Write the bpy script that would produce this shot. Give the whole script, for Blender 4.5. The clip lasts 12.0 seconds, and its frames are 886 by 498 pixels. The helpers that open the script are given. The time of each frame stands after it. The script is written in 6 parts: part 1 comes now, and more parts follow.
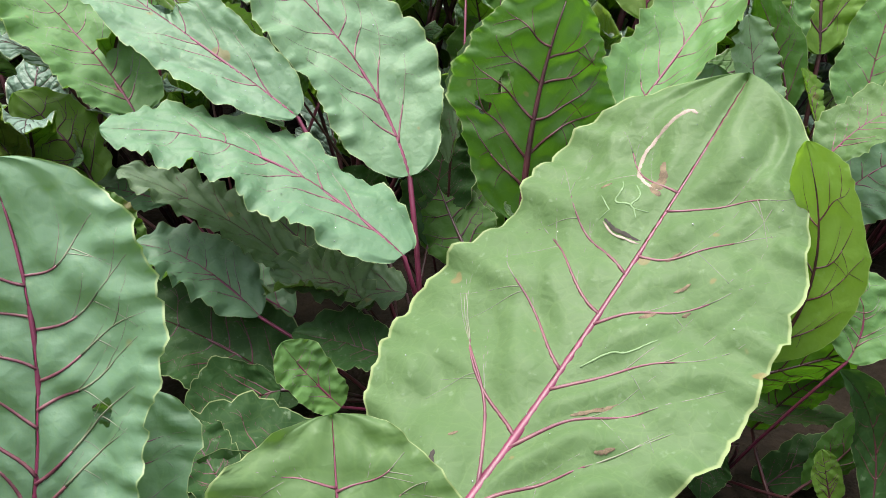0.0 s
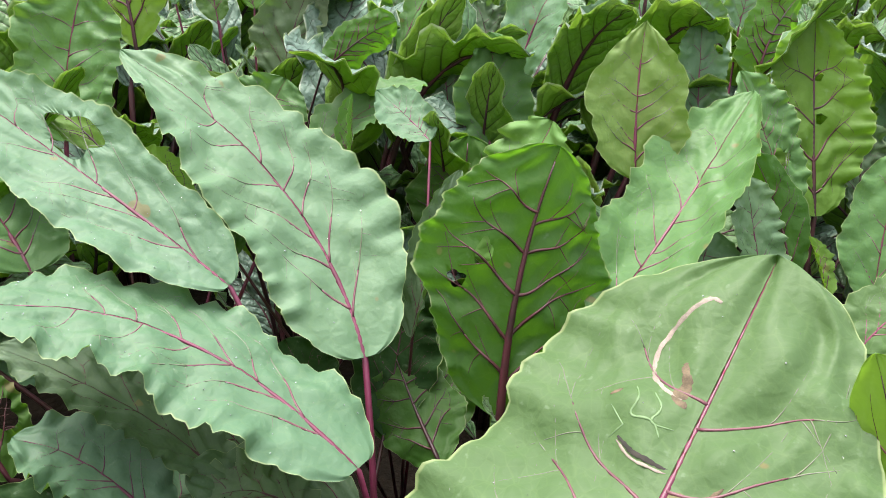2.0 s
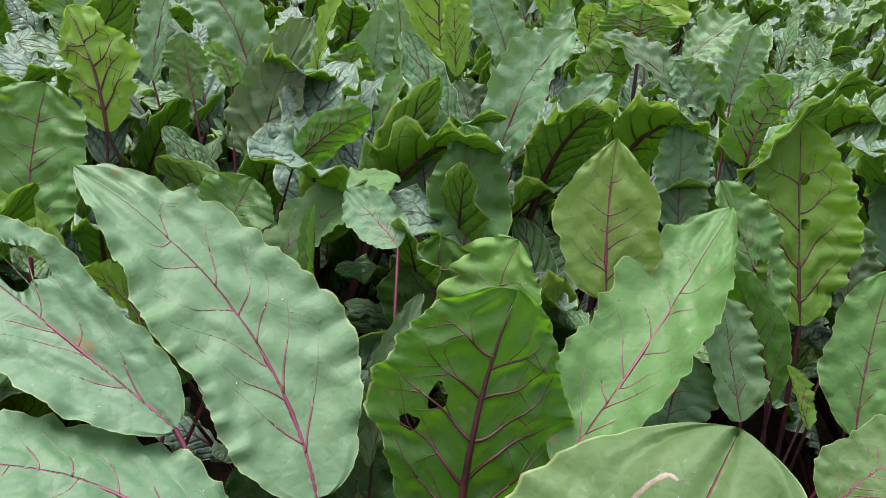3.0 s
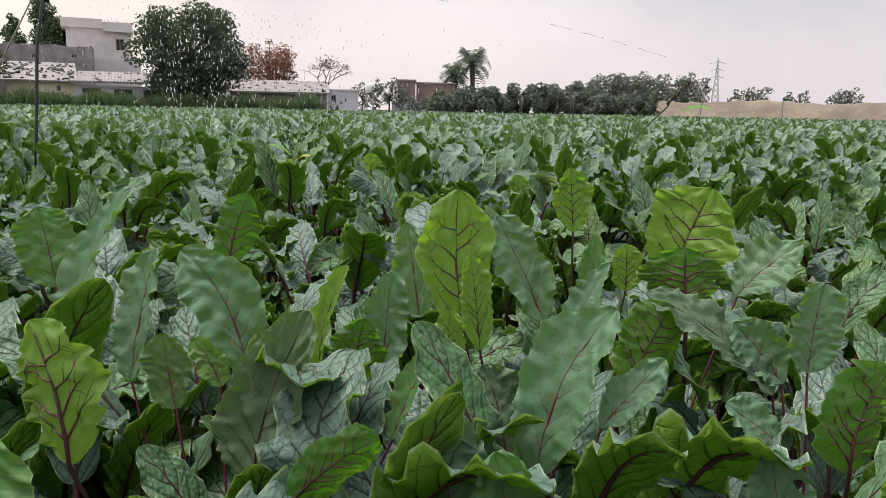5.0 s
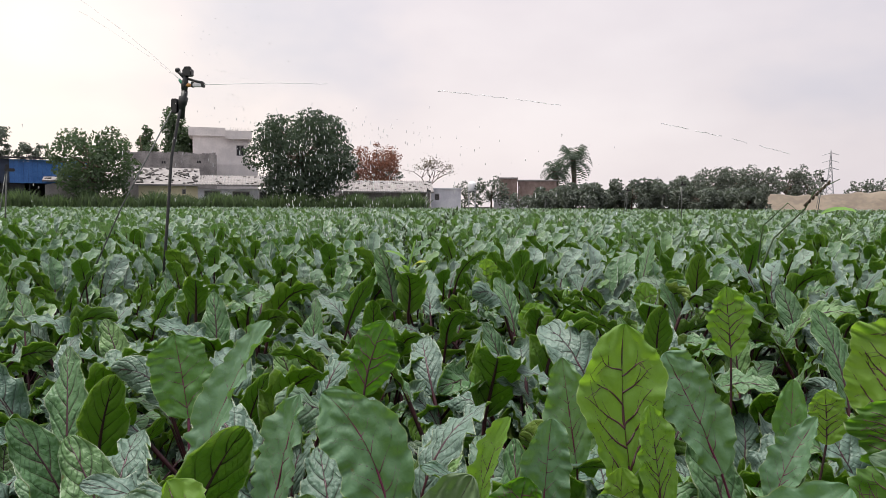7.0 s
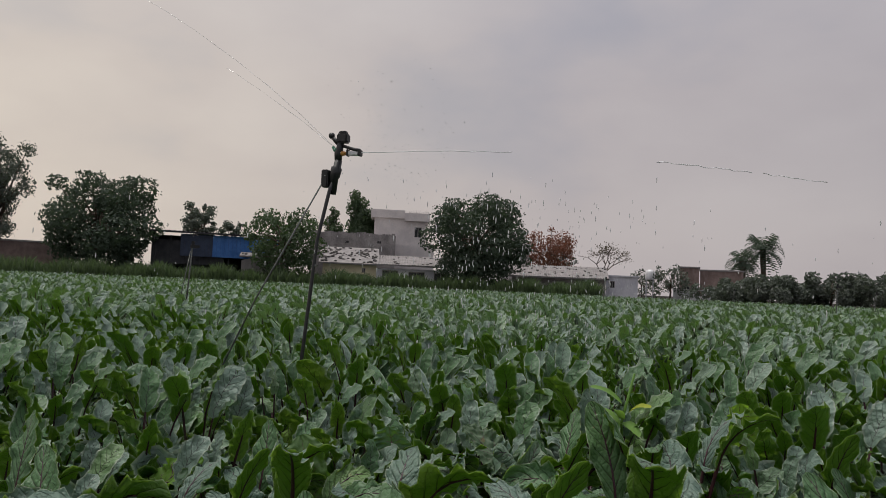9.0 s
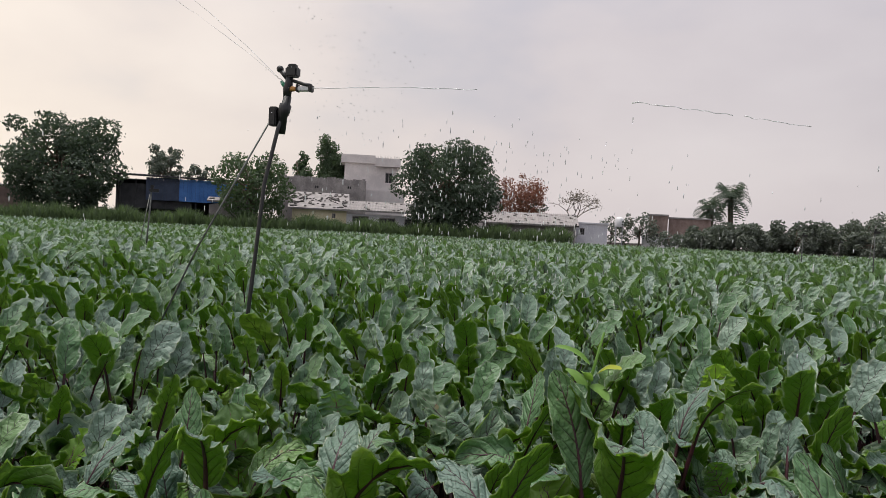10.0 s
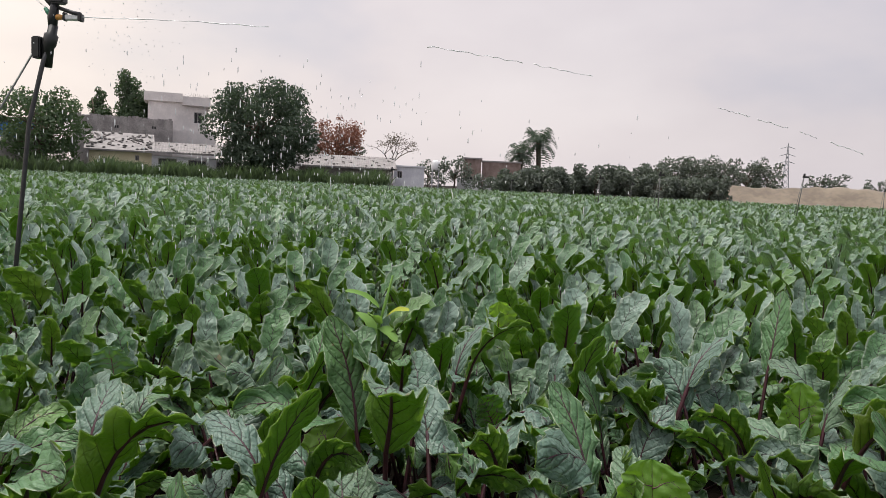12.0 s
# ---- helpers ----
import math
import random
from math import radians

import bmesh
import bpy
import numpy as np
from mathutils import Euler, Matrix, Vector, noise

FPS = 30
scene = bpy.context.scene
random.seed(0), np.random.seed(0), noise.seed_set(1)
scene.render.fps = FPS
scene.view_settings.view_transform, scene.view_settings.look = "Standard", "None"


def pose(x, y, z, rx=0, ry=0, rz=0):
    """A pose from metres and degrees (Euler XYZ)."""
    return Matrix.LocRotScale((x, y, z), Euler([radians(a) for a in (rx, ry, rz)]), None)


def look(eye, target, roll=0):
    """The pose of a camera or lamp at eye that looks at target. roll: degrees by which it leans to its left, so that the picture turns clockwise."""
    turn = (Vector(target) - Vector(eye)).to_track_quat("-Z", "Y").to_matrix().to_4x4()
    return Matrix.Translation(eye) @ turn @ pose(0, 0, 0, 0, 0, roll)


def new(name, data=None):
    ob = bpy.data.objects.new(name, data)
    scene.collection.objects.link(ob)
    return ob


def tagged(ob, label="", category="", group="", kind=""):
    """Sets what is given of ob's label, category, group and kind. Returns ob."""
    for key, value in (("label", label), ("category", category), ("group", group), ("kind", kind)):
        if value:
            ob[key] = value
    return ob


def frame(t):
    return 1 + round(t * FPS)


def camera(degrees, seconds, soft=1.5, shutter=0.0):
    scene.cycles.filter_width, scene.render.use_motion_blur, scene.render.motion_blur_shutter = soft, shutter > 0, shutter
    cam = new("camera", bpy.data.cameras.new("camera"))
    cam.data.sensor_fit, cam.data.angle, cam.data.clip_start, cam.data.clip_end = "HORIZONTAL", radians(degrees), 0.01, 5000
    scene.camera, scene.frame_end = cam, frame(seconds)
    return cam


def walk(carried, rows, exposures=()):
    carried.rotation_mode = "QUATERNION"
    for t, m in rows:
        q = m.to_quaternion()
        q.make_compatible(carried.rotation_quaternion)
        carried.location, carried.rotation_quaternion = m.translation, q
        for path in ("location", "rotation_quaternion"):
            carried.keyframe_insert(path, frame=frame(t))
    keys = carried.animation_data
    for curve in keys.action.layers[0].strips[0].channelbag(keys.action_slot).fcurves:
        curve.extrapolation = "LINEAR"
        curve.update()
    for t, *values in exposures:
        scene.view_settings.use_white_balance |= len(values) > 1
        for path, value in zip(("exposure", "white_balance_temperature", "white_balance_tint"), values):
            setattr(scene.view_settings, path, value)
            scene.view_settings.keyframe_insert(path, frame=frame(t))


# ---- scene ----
cam = camera(60.29, 12.0, soft=0.75)
# seconds, eye, tilt, heading, lean
PATH = [
    (0, (0.020, -0.335, 0.387), 59.91, -1.62, 2.34),
    (0.5, (0.030, -0.271, 0.361), 60.85, -1.98, 2.37),
    (1, (0.024, -0.241, 0.367), 62.80, -2.86, 2.94),
    (1.5, (0.025, -0.229, 0.381), 65.51, -4.12, 4.07),
    (2, (0.002, -0.215, 0.383), 68.84, -6.26, 5.00),
    (2.5, (0.017, -0.215, 0.428), 69.40, -6.11, 5.10),
    (3, (0.040, -0.164, 0.464), 68.85, -4.97, 4.90),
    (3.3, (0.049, -0.115, 0.485), 68.18, -4.08, 4.51),
    (3.5, (0.058, -0.078, 0.501), 68.37, -3.25, 4.19),
    (3.7, (0.061, -0.057, 0.510), 69.34, -3.04, 3.90),
    (5.3, (0.041, 0.007, 0.575), 81.30, -2.26, 0.62),
    (5.5, (0.039, 0.009, 0.575), 81.87, -2.03, 0.55),
    (6, (0.031, 0.002, 0.580), 82.53, -1.88, 0.44),
    (6.5, (0.017, 0.002, 0.591), 83.94, 0.17, 0.25),
    (7, (-0.016, 0.087, 0.602), 86.82, 5.23, 0.25),
    (7.5, (-0.102, 0.395, 0.650), 91.42, 11.62, 0.60),
    (7.7, (-0.132, 0.488, 0.668), 93.47, 13.86, 0.68),
    (9.3, (-0.266, 1.017, 0.678), 92.49, 18.31, 2.50),
    (9.5, (-0.271, 1.061, 0.682), 90.78, 17.75, 2.45),
    (10, (-0.274, 1.145, 0.685), 88.86, 15.84, 2.79),
    (10.5, (-0.262, 1.187, 0.694), 88.96, 12.57, 3.38),
    (11, (-0.243, 1.200, 0.701), 88.11, 8.67, 3.22),
    (11.5, (-0.224, 1.187, 0.694), 86.62, 4.53, 3.00),
    (12, (-0.203, 1.166, 0.692), 85.24, 2.16, 2.60),
]
EXPOSURES = [(0.0, 1.56), (1.5, 1.70), (2.5, 1.42), (3.0, 1.22), (3.7, 1.06), (5.3, 0.52), (7.0, 0.54), (7.3, 0.2), (7.5, -0.20), (7.7, -0.4), (9.3, -0.42), (9.5, -0.18), (9.7, 0.15), (10.5, 0.1), (11.0, -0.08), (11.5, 0.18), (12.0, 0.38)]
walk(cam, [(t, pose(*eye, tilt, 0, heading) @ pose(0, 0, 0, 0, 0, lean)) for t, eye, tilt, heading, lean in PATH], EXPOSURES)

# ---- light ----
world = bpy.data.worlds.new("world")
scene.world = world
world.use_nodes = True
wt = world.node_tree
wt.nodes.clear()
wn, wl = wt.nodes.new, wt.links.new
w_out, w_bg = wn("ShaderNodeOutputWorld"), wn("ShaderNodeBackground")
w_sky = wn("ShaderNodeTexSky")
w_sky.sky_type, w_sky.sun_disc = "NISHITA", False
SUN_UP, SUN_LEFT = 76.0, 70.0
w_sky.sun_elevation, w_sky.sun_rotation = radians(SUN_UP), radians(-SUN_LEFT)
w_sky.dust_density, w_sky.air_density = 4.0, 1.5
w_co, w_sep = wn("ShaderNodeTexCoord"), wn("ShaderNodeSeparateXYZ")
wl(w_co.outputs["Generated"], w_sep.inputs[0])
# hazy horizon, warm towards the low light, cooler the other way and overhead
w_side = wn("ShaderNodeValToRGB")
w_sx = wn("ShaderNodeMapRange")
w_sx.inputs["From Min"].default_value, w_sx.inputs["From Max"].default_value = -0.8, 0.6
wl(w_sep.outputs["X"], w_sx.inputs["Value"])
wl(w_sx.outputs[0], w_side.inputs[0])
e = w_side.color_ramp.elements
e[0].position, e[0].color = 0.0, (0.88, 0.785, 0.68, 1)
e[1].position, e[1].color = 1.0, (0.51, 0.480, 0.51, 1)
m = e.new(0.45)
m.color = (0.62, 0.570, 0.575, 1)
w_ramp = wn("ShaderNodeMix")
w_ramp.data_type = "RGBA"
w_up = wn("ShaderNodeMapRange")
w_up.inputs["From Min"].default_value, w_up.inputs["From Max"].default_value = 0.25, 0.85
wl(w_sep.outputs["Z"], w_up.inputs["Value"])
wl(w_up.outputs[0], w_ramp.inputs[0])
wl(w_side.outputs[0], w_ramp.inputs[6])
w_ramp.inputs[7].default_value = (0.66, 0.68, 0.75, 1)
w_map, w_noise = wn("ShaderNodeMapping"), wn("ShaderNodeTexNoise")
w_map.inputs["Scale"].default_value = (1.3, 1.3, 2.6)
wl(w_co.outputs["Generated"], w_map.inputs[0])
wl(w_map.outputs[0], w_noise.inputs["Vector"])
w_noise.inputs["Scale"].default_value, w_noise.inputs["Detail"].default_value = 1.6, 5.0
w_cr = wn("ShaderNodeValToRGB")
e = w_cr.color_ramp.elements
e[0].position, e[0].color = 0.36, (1.0, 0.985, 0.975, 1)
e[1].position, e[1].color = 0.66, (0.74, 0.76, 0.82, 1)
m = e.new(0.52)
m.color = (0.90, 0.88, 0.885, 1)
wl(w_noise.outputs["Fac"], w_cr.inputs[0])
w_mul = wn("ShaderNodeVectorMath")
w_mul.operation = "MULTIPLY"
wl(w_ramp.outputs[2], w_mul.inputs[0])
wl(w_cr.outputs[0], w_mul.inputs[1])
w_sc = wn("ShaderNodeVectorMath")
w_sc.operation = "SCALE"
w_sc.inputs["Scale"].default_value = 0.012
wl(w_sky.outputs[0], w_sc.inputs[0])
w_add = wn("ShaderNodeVectorMath")
wl(w_mul.outputs[0], w_add.inputs[0])
wl(w_sc.outputs[0], w_add.inputs[1])
wl(w_add.outputs[0], w_bg.inputs["Color"])
w_bg.inputs["Strength"].default_value = 1.04
wl(w_bg.outputs[0], w_out.inputs[0])

sun = new("sun", bpy.data.lights.new("sun", "SUN"))
sun.data.energy, sun.data.angle, sun.data.color = 3.5, radians(40), (1.0, 0.95, 0.88)
to_sun = Vector((-math.sin(radians(SUN_LEFT)) * math.cos(radians(SUN_UP)), math.cos(radians(SUN_LEFT)) * math.cos(radians(SUN_UP)), math.sin(radians(SUN_UP))))
sun.matrix_world = look(to_sun * 50, (0, 0, 0))


# ---- materials ----
class Mat:
    """A node material under construction: short words for nodes and links."""

    def __init__(self, name):
        self.m = bpy.data.materials.new(name)
        self.m.use_nodes = True
        self.t = self.m.node_tree
        self.bsdf = self.t.nodes["Principled BSDF"]
        self.out = self.t.nodes["Material Output"]

    def put(self, socket, value):
        if isinstance(value, bpy.types.NodeSocket):
            self.t.links.new(value, socket)
        elif value is not None:
            socket.default_value = value

    def node(self, kind, inputs=(), out=0, **props):
        n = self.t.nodes.new("ShaderNode" + kind)
        for k, v in props.items():
            setattr(n, k, v)
        for k, v in dict(inputs).items():
            self.put(n.inputs[k], v)
        return n.outputs[out]

    def math(self, op, a, b=None, c=None):
        d = {0: a}
        if b is not None:
            d[1] = b
        if c is not None:
            d[2] = c
        return self.node("Math", d, operation=op)

    def mix(self, f, a, b):
        n = self.t.nodes.new("ShaderNodeMix")
        n.data_type = "RGBA"
        self.put(n.inputs[0], f)
        self.put(n.inputs[6], a if isinstance(a, bpy.types.NodeSocket) else (*a, 1))
        self.put(n.inputs[7], b if isinstance(b, bpy.types.NodeSocket) else (*b, 1))
        return n.outputs[2]

    def step(self, v, lo, hi, a=0.0, b=1.0):
        return self.node("MapRange", {"Value": v, "From Min": lo, "From Max": hi, "To Min": a, "To Max": b}, interpolation_type="SMOOTHSTEP")

    def noise(self, scale, detail=3.0, vec=None, rough=0.5):
        d = {"Scale": scale, "Detail": detail, "Roughness": rough}
        if vec is not None:
            d["Vector"] = vec
        return self.node("TexNoise", d)

    def objpos(self):
        return self.node("TexCoord", out=3)

    def geopos(self):
        return self.node("NewGeometry", out=0)

    def bump(self, height, strength=0.3, dist=0.002):
        return self.node("Bump", {"Height": height, "Strength": strength, "Distance": dist})

    def set(self, color=None, rough=None, metal=None, normal=None, spec=None):
        for k, v in (("Base Color", color), ("Roughness", rough), ("Metallic", metal), ("Normal", normal), ("Specular IOR Level", spec)):
            if v is not None:
                if isinstance(v, tuple):
                    v = (*v, 1)
                self.put(self.bsdf.inputs[k], v)
        return self.m


def simple(name, a, b, scale=8.0, rough=0.7, bump=0.2, dist=0.004, metal=0.0, detail=4.0):
    """Two tones mixed by noise at two scales, with fine relief."""
    k = Mat(name)
    p = k.objpos()
    n1, n2 = k.noise(scale, detail, p), k.noise(scale * 7, 3.0, p)
    f = k.math("ADD", k.math("MULTIPLY", n1, 0.65), k.math("MULTIPLY", n2, 0.35))
    col = k.mix(k.step(f, 0.35, 0.65), a, b)
    return k.set(col, k.step(n2, 0.2, 0.8, rough - 0.08, rough + 0.08), metal, k.bump(f, bump, dist))


def leaf_material(name, tops, thin, vein, veins=7.0, far=False, crinkle=0.4, drawn=False, glow=0.24, wax=0.0, gloss=0.5):
    """Beet leaf: waxy green, pinnate red veins, fine net of veins, lets light through."""
    k = Mat(name)
    uv = k.node("UVMap")
    sep = k.node("SeparateXYZ", {0: uv})
    x, y = sep, sep.node.outputs[1]
    signed = k.math("MULTIPLY_ADD", x, 2.0, -1.0)
    u = k.math("ABSOLUTE", signed)
    island = k.node("NewGeometry", out=8)
    rnd = k.math("FRACT", k.math("ADD", island, k.node("ObjectInfo", out=5)))
    rnd2 = k.math("FRACT", k.math("MULTIPLY", rnd, 7.31))
    pos = k.geopos()
    warp = k.noise(28.0, 2.0, pos)
    # side veins leave the midrib and bend to the tip
    s = k.math("SUBTRACT", y, k.math("MULTIPLY", k.math("POWER", u, 1.2), 0.30))
    s = k.math("ADD", s, k.math("MULTIPLY", k.math("SUBTRACT", warp, 0.5), 0.035))
    side = k.math("MULTIPLY", k.math("SIGN", signed), 0.23)
    ph = k.math("FRACT", k.math("MULTIPLY_ADD", s, veins, k.math("ADD", side, rnd)))
    d = k.math("ABSOLUTE", k.math("SUBTRACT", ph, 0.5))
    wid = k.math("MULTIPLY_ADD", u, -0.045, 0.080)
    lat = k.math("SUBTRACT", 1.0, k.node("MapRange", {"Value": k.math("DIVIDE", d, wid), "From Min": 0.25, "From Max": 1.0}, interpolation_type="SMOOTHSTEP"))
    lat = k.math("MULTIPLY", lat, k.step(u, 0.75, 1.0, 1.0, 0.0))
    rib = k.step(k.math("MULTIPLY", u, k.math("MULTIPLY_ADD", y, 0.9, 0.6)), 0.003 if drawn else 0.010, 0.016 if drawn else 0.034, 1.0, 0.0)
    big = k.noise(9.0, 3.0, pos)
    fine = k.noise(160.0, 3.0, pos)
    if drawn:
        lat = k.math("MULTIPLY", lat, 0.0)
    base = k.mix(k.step(rnd, 0.35, 0.65) if far else k.step(rnd, 0.0, 1.0), tops[0], tops[1])
    base = k.mix(k.math("MULTIPLY", k.step(rnd2, 0.72, 1.0), 0.75), base, tops[2])
    base = k.mix(k.step(big, 0.35, 0.75, 0.0, 0.45), base, tops[1])
    veinm = k.math("MAXIMUM", k.math("MULTIPLY", lat, k.step(u, 0.0, 0.85, 0.85, 0.25)), rib)
    veinc = k.mix(k.step(u, 0.05, 0.9), vein, k.mix(0.5, vein, tops[2]))
    if far:
        col = k.mix(k.math("MULTIPLY", veinm, 0.75), base, veinc)
        # pale leaf edge, painted wider for the light on curled margins
        col = k.mix(k.math("MULTIPLY", k.step(u, 0.82, 0.97), 0.75), col, (0.34, 0.39, 0.32))
        nrm = k.bump(k.math("SUBTRACT", k.math("ADD", k.math("MULTIPLY", k.noise(62.0, 3.0, pos), 0.8), k.math("MULTIPLY", k.noise(26.0, 2.0, pos), 0.9)), k.math("MULTIPLY", lat, 0.5)), 0.9, 0.010)
    else:
        net = k.node("TexVoronoi", {"Vector": pos, "Scale": 105.0 if drawn else 85.0}, feature="DISTANCE_TO_EDGE")
        netm = k.step(net, 0.0, 0.06 if drawn else 0.09, 1.0, 0.0)
        col = k.mix(k.math("MULTIPLY", netm, 0.26 if drawn else 0.10), base, tops[2])
        if drawn:
            coarse = k.node("TexVoronoi", {"Vector": k.mix(0.006, pos, k.node("TexNoise", {"Vector": pos, "Scale": 60.0}, out=1)), "Scale": 52.0}, feature="DISTANCE_TO_EDGE")
            col = k.mix(k.math("MULTIPLY", k.step(coarse, 0.0, 0.035, 1.0, 0.0), 0.20), col, k.mix(0.2, tops[2], (0.22, 0.30, 0.14)))
            col = k.mix(k.step(k.noise(18.0, 3.0, pos), 0.35, 0.7, 0.0, 0.35), col, tops[0])
        col = k.mix(k.step(fine, 0.62, 0.8, 0.0, 0.25 if drawn else 0.08), col, (0.30, 0.40, 0.26))
        edge = k.step(u, 0.975 if drawn else 0.94, 0.99)
        col = k.mix(k.math("MULTIPLY", edge, 0.7 if drawn else 0.8), col, (0.27, 0.33, 0.15) if drawn else (0.36, 0.40, 0.30))
        # finer branches between the side veins
        s2 = k.math("ADD", k.math("MULTIPLY_ADD", u, 0.30, y), k.math("MULTIPLY", k.noise(40.0, 2.0, pos), 0.10))
        d2 = k.math("ABSOLUTE", k.math("SUBTRACT", k.math("FRACT", k.math("MULTIPLY", s2, veins * 1.9)), 0.5))
        twig = k.math("MULTIPLY", k.step(d2, 0.02, 0.07, 1.0, 0.0), k.step(k.noise(22.0, 1.0, pos), 0.42, 0.56, 0.0, 0.0 if drawn else 1.0))
        col = k.mix(k.math("MULTIPLY", twig, 0.14), col, k.mix(0.5, vein, tops[2]))
        col = k.mix(veinm, col, veinc)
        spots = k.step(k.noise(46.0, 1.0, pos), 0.755, 0.78)
        col = k.mix(k.math("MULTIPLY", spots, 0.7), col, (0.17, 0.13, 0.06))
        h = k.math("SUBTRACT", k.math("MULTIPLY", k.step(net, 0.0, 0.30), 0.06 if drawn else 0.16), k.math("MULTIPLY", veinm, 1.1))
        h = k.math("SUBTRACT", h, k.math("MULTIPLY", twig, 0.5))
        h = k.math("ADD", h, k.math("MULTIPLY", k.noise(38.0 if drawn else 60.0, 3.0, pos), crinkle * (0.55 if drawn else 1.0)))
        h = k.math("ADD", h, k.math("MULTIPLY", fine, 0.15))
        if drawn:
            h = k.math("ADD", h, k.math("MULTIPLY", k.noise(115.0, 2.0, pos), 0.14))
            h = k.math("ADD", h, k.math("MULTIPLY", k.step(coarse, 0.0, 0.40), 0.09))
        else:
            # the blade swells between its side veins and creases along them
            h = k.math("ADD", h, k.math("MULTIPLY", k.step(d, 0.0, 0.30), 0.22))
            h = k.math("ADD", h, k.math("MULTIPLY", k.noise(34.0, 3.0, pos), crinkle * 1.1))
        nrm = k.bump(h, 0.8 if drawn else 1.0, 0.0032 if drawn else 0.0046)
    k.set(col, k.step(big, 0.3, 0.7, 0.50, 0.66) if drawn else k.step(big, 0.3, 0.7, 0.40, 0.54), 0.0, nrm, gloss)
    tr = k.node("BsdfTranslucent", {"Color": k.mix(k.math("MULTIPLY", veinm, 0.85), k.mix(rnd2, thin[0], thin[1]), (0.05, 0.01, 0.01)), "Normal": nrm})
    if wax:
        # dull waxy bloom of the upper cuticle
        k.put(k.bsdf.inputs["Sheen Weight"], wax)
        k.put(k.bsdf.inputs["Sheen Roughness"], 0.45)
        k.put(k.bsdf.inputs["Sheen Tint"], (0.80, 0.95, 0.92, 1))
    mixed = k.node("MixShader", {0: glow, 1: k.bsdf.outputs[0], 2: tr})
    k.put(k.out.inputs[0], mixed)
    return k.m


THIN = ((0.16, 0.36, 0.02), (0.22, 0.44, 0.03))
VEIN = (0.24, 0.024, 0.090)
DARKV = (0.06, 0.012, 0.02)
TONE = {
    "g": ("green", ((0.062, 0.146, 0.044), (0.080, 0.168, 0.060), (0.10, 0.21, 0.035)), THIN, VEIN, 0.5),
    "b": ("bluish", ((0.072, 0.152, 0.080), (0.096, 0.178, 0.110), (0.12, 0.21, 0.095)), THIN, VEIN, 0.5),
    "d": ("deep", ((0.032, 0.094, 0.014), (0.044, 0.112, 0.021), (0.08, 0.16, 0.025)), ((0.12, 0.33, 0.01), (0.17, 0.40, 0.02)), DARKV, 0.5),
    # deep green darkened in its colour for the shade under the upper leaves
    "k": ("shade_toned", ((0.017, 0.046, 0.014), (0.025, 0.060, 0.020), (0.04, 0.08, 0.02)), ((0.05, 0.12, 0.015), (0.06, 0.15, 0.02)), DARKV, 0.5),
    "y": ("young", ((0.085, 0.18, 0.022), (0.105, 0.20, 0.035), (0.16, 0.27, 0.04)), ((0.22, 0.45, 0.02), (0.28, 0.50, 0.04)), (0.12, 0.04, 0.035), 0.5),
    "c": ("crinkled", ((0.058, 0.105, 0.055), (0.080, 0.125, 0.075), (0.11, 0.16, 0.07)), ((0.10, 0.22, 0.02), (0.13, 0.26, 0.03)), (0.07, 0.025, 0.03), 1.3),
    "p": ("pale", ((0.058, 0.110, 0.038), (0.076, 0.132, 0.054), (0.11, 0.185, 0.066)), THIN, (0.24, 0.035, 0.085), 0.45),
    "s": ("spotted", ((0.085, 0.165, 0.035), (0.11, 0.18, 0.05), (0.15, 0.19, 0.035)), THIN, (0.22, 0.03, 0.06), 0.5),
}
FIELD_THIN = ((0.22, 0.40, 0.035), (0.28, 0.47, 0.05))
# upper faces carry a blue-grey bloom, lower faces are plain green with dark veins
UPPER_TONE = {
    "b": ("bloom", ((0.086, 0.158, 0.114), (0.128, 0.198, 0.162), (0.12, 0.195, 0.10)), (0.06, 0.040, 0.040), 1.0),
    "c": ("crinkled", ((0.090, 0.148, 0.116), (0.128, 0.188, 0.154), (0.11, 0.165, 0.09)), (0.045, 0.045, 0.042), 1.1),
    "g": ("green_bloom", ((0.070, 0.162, 0.062), (0.100, 0.196, 0.094), (0.14, 0.25, 0.06)), (0.08, 0.025, 0.032), 0.8),
}
LOWER_TONE = {
    "d": ("deep", ((0.086, 0.182, 0.032), (0.106, 0.206, 0.044), (0.14, 0.24, 0.04)), (0.020, 0.011, 0.010), 0.4),
    "l": ("fresh", ((0.115, 0.250, 0.024), (0.135, 0.270, 0.034), (0.17, 0.30, 0.03)), (0.026, 0.013, 0.012), 0.4),
    "o": ("olive", ((0.130, 0.205, 0.036), (0.148, 0.222, 0.046), (0.18, 0.24, 0.03)), (0.04, 0.014, 0.014), 0.4),
}
UPPER = {t: leaf_material("leaf_upper_" + n, tops, FIELD_THIN, vein, crinkle=c, glow=0.22, wax=0.05, gloss=0.46) for t, (n, tops, vein, c) in UPPER_TONE.items()}
LOWER = {t: leaf_material("leaf_lower_" + n, tops, FIELD_THIN, vein, crinkle=c, glow=0.48) for t, (n, tops, vein, c) in LOWER_TONE.items()}
HERO = {t: leaf_material("large_leaf_" + n, tops, thin, vein, crinkle=c, drawn=True, glow=0.42 if t in "dy" else 0.24, gloss=0.10 if t == "k" else 0.42 if t == "b" else 0.20 if t == "p" else 0.30) for t, (n, tops, thin, vein, c) in TONE.items()}
M_VEIN = simple("vein_magenta", (0.085, 0.020, 0.036), (0.13, 0.050, 0.060), 60.0, 0.5, 0.1, 0.0005)
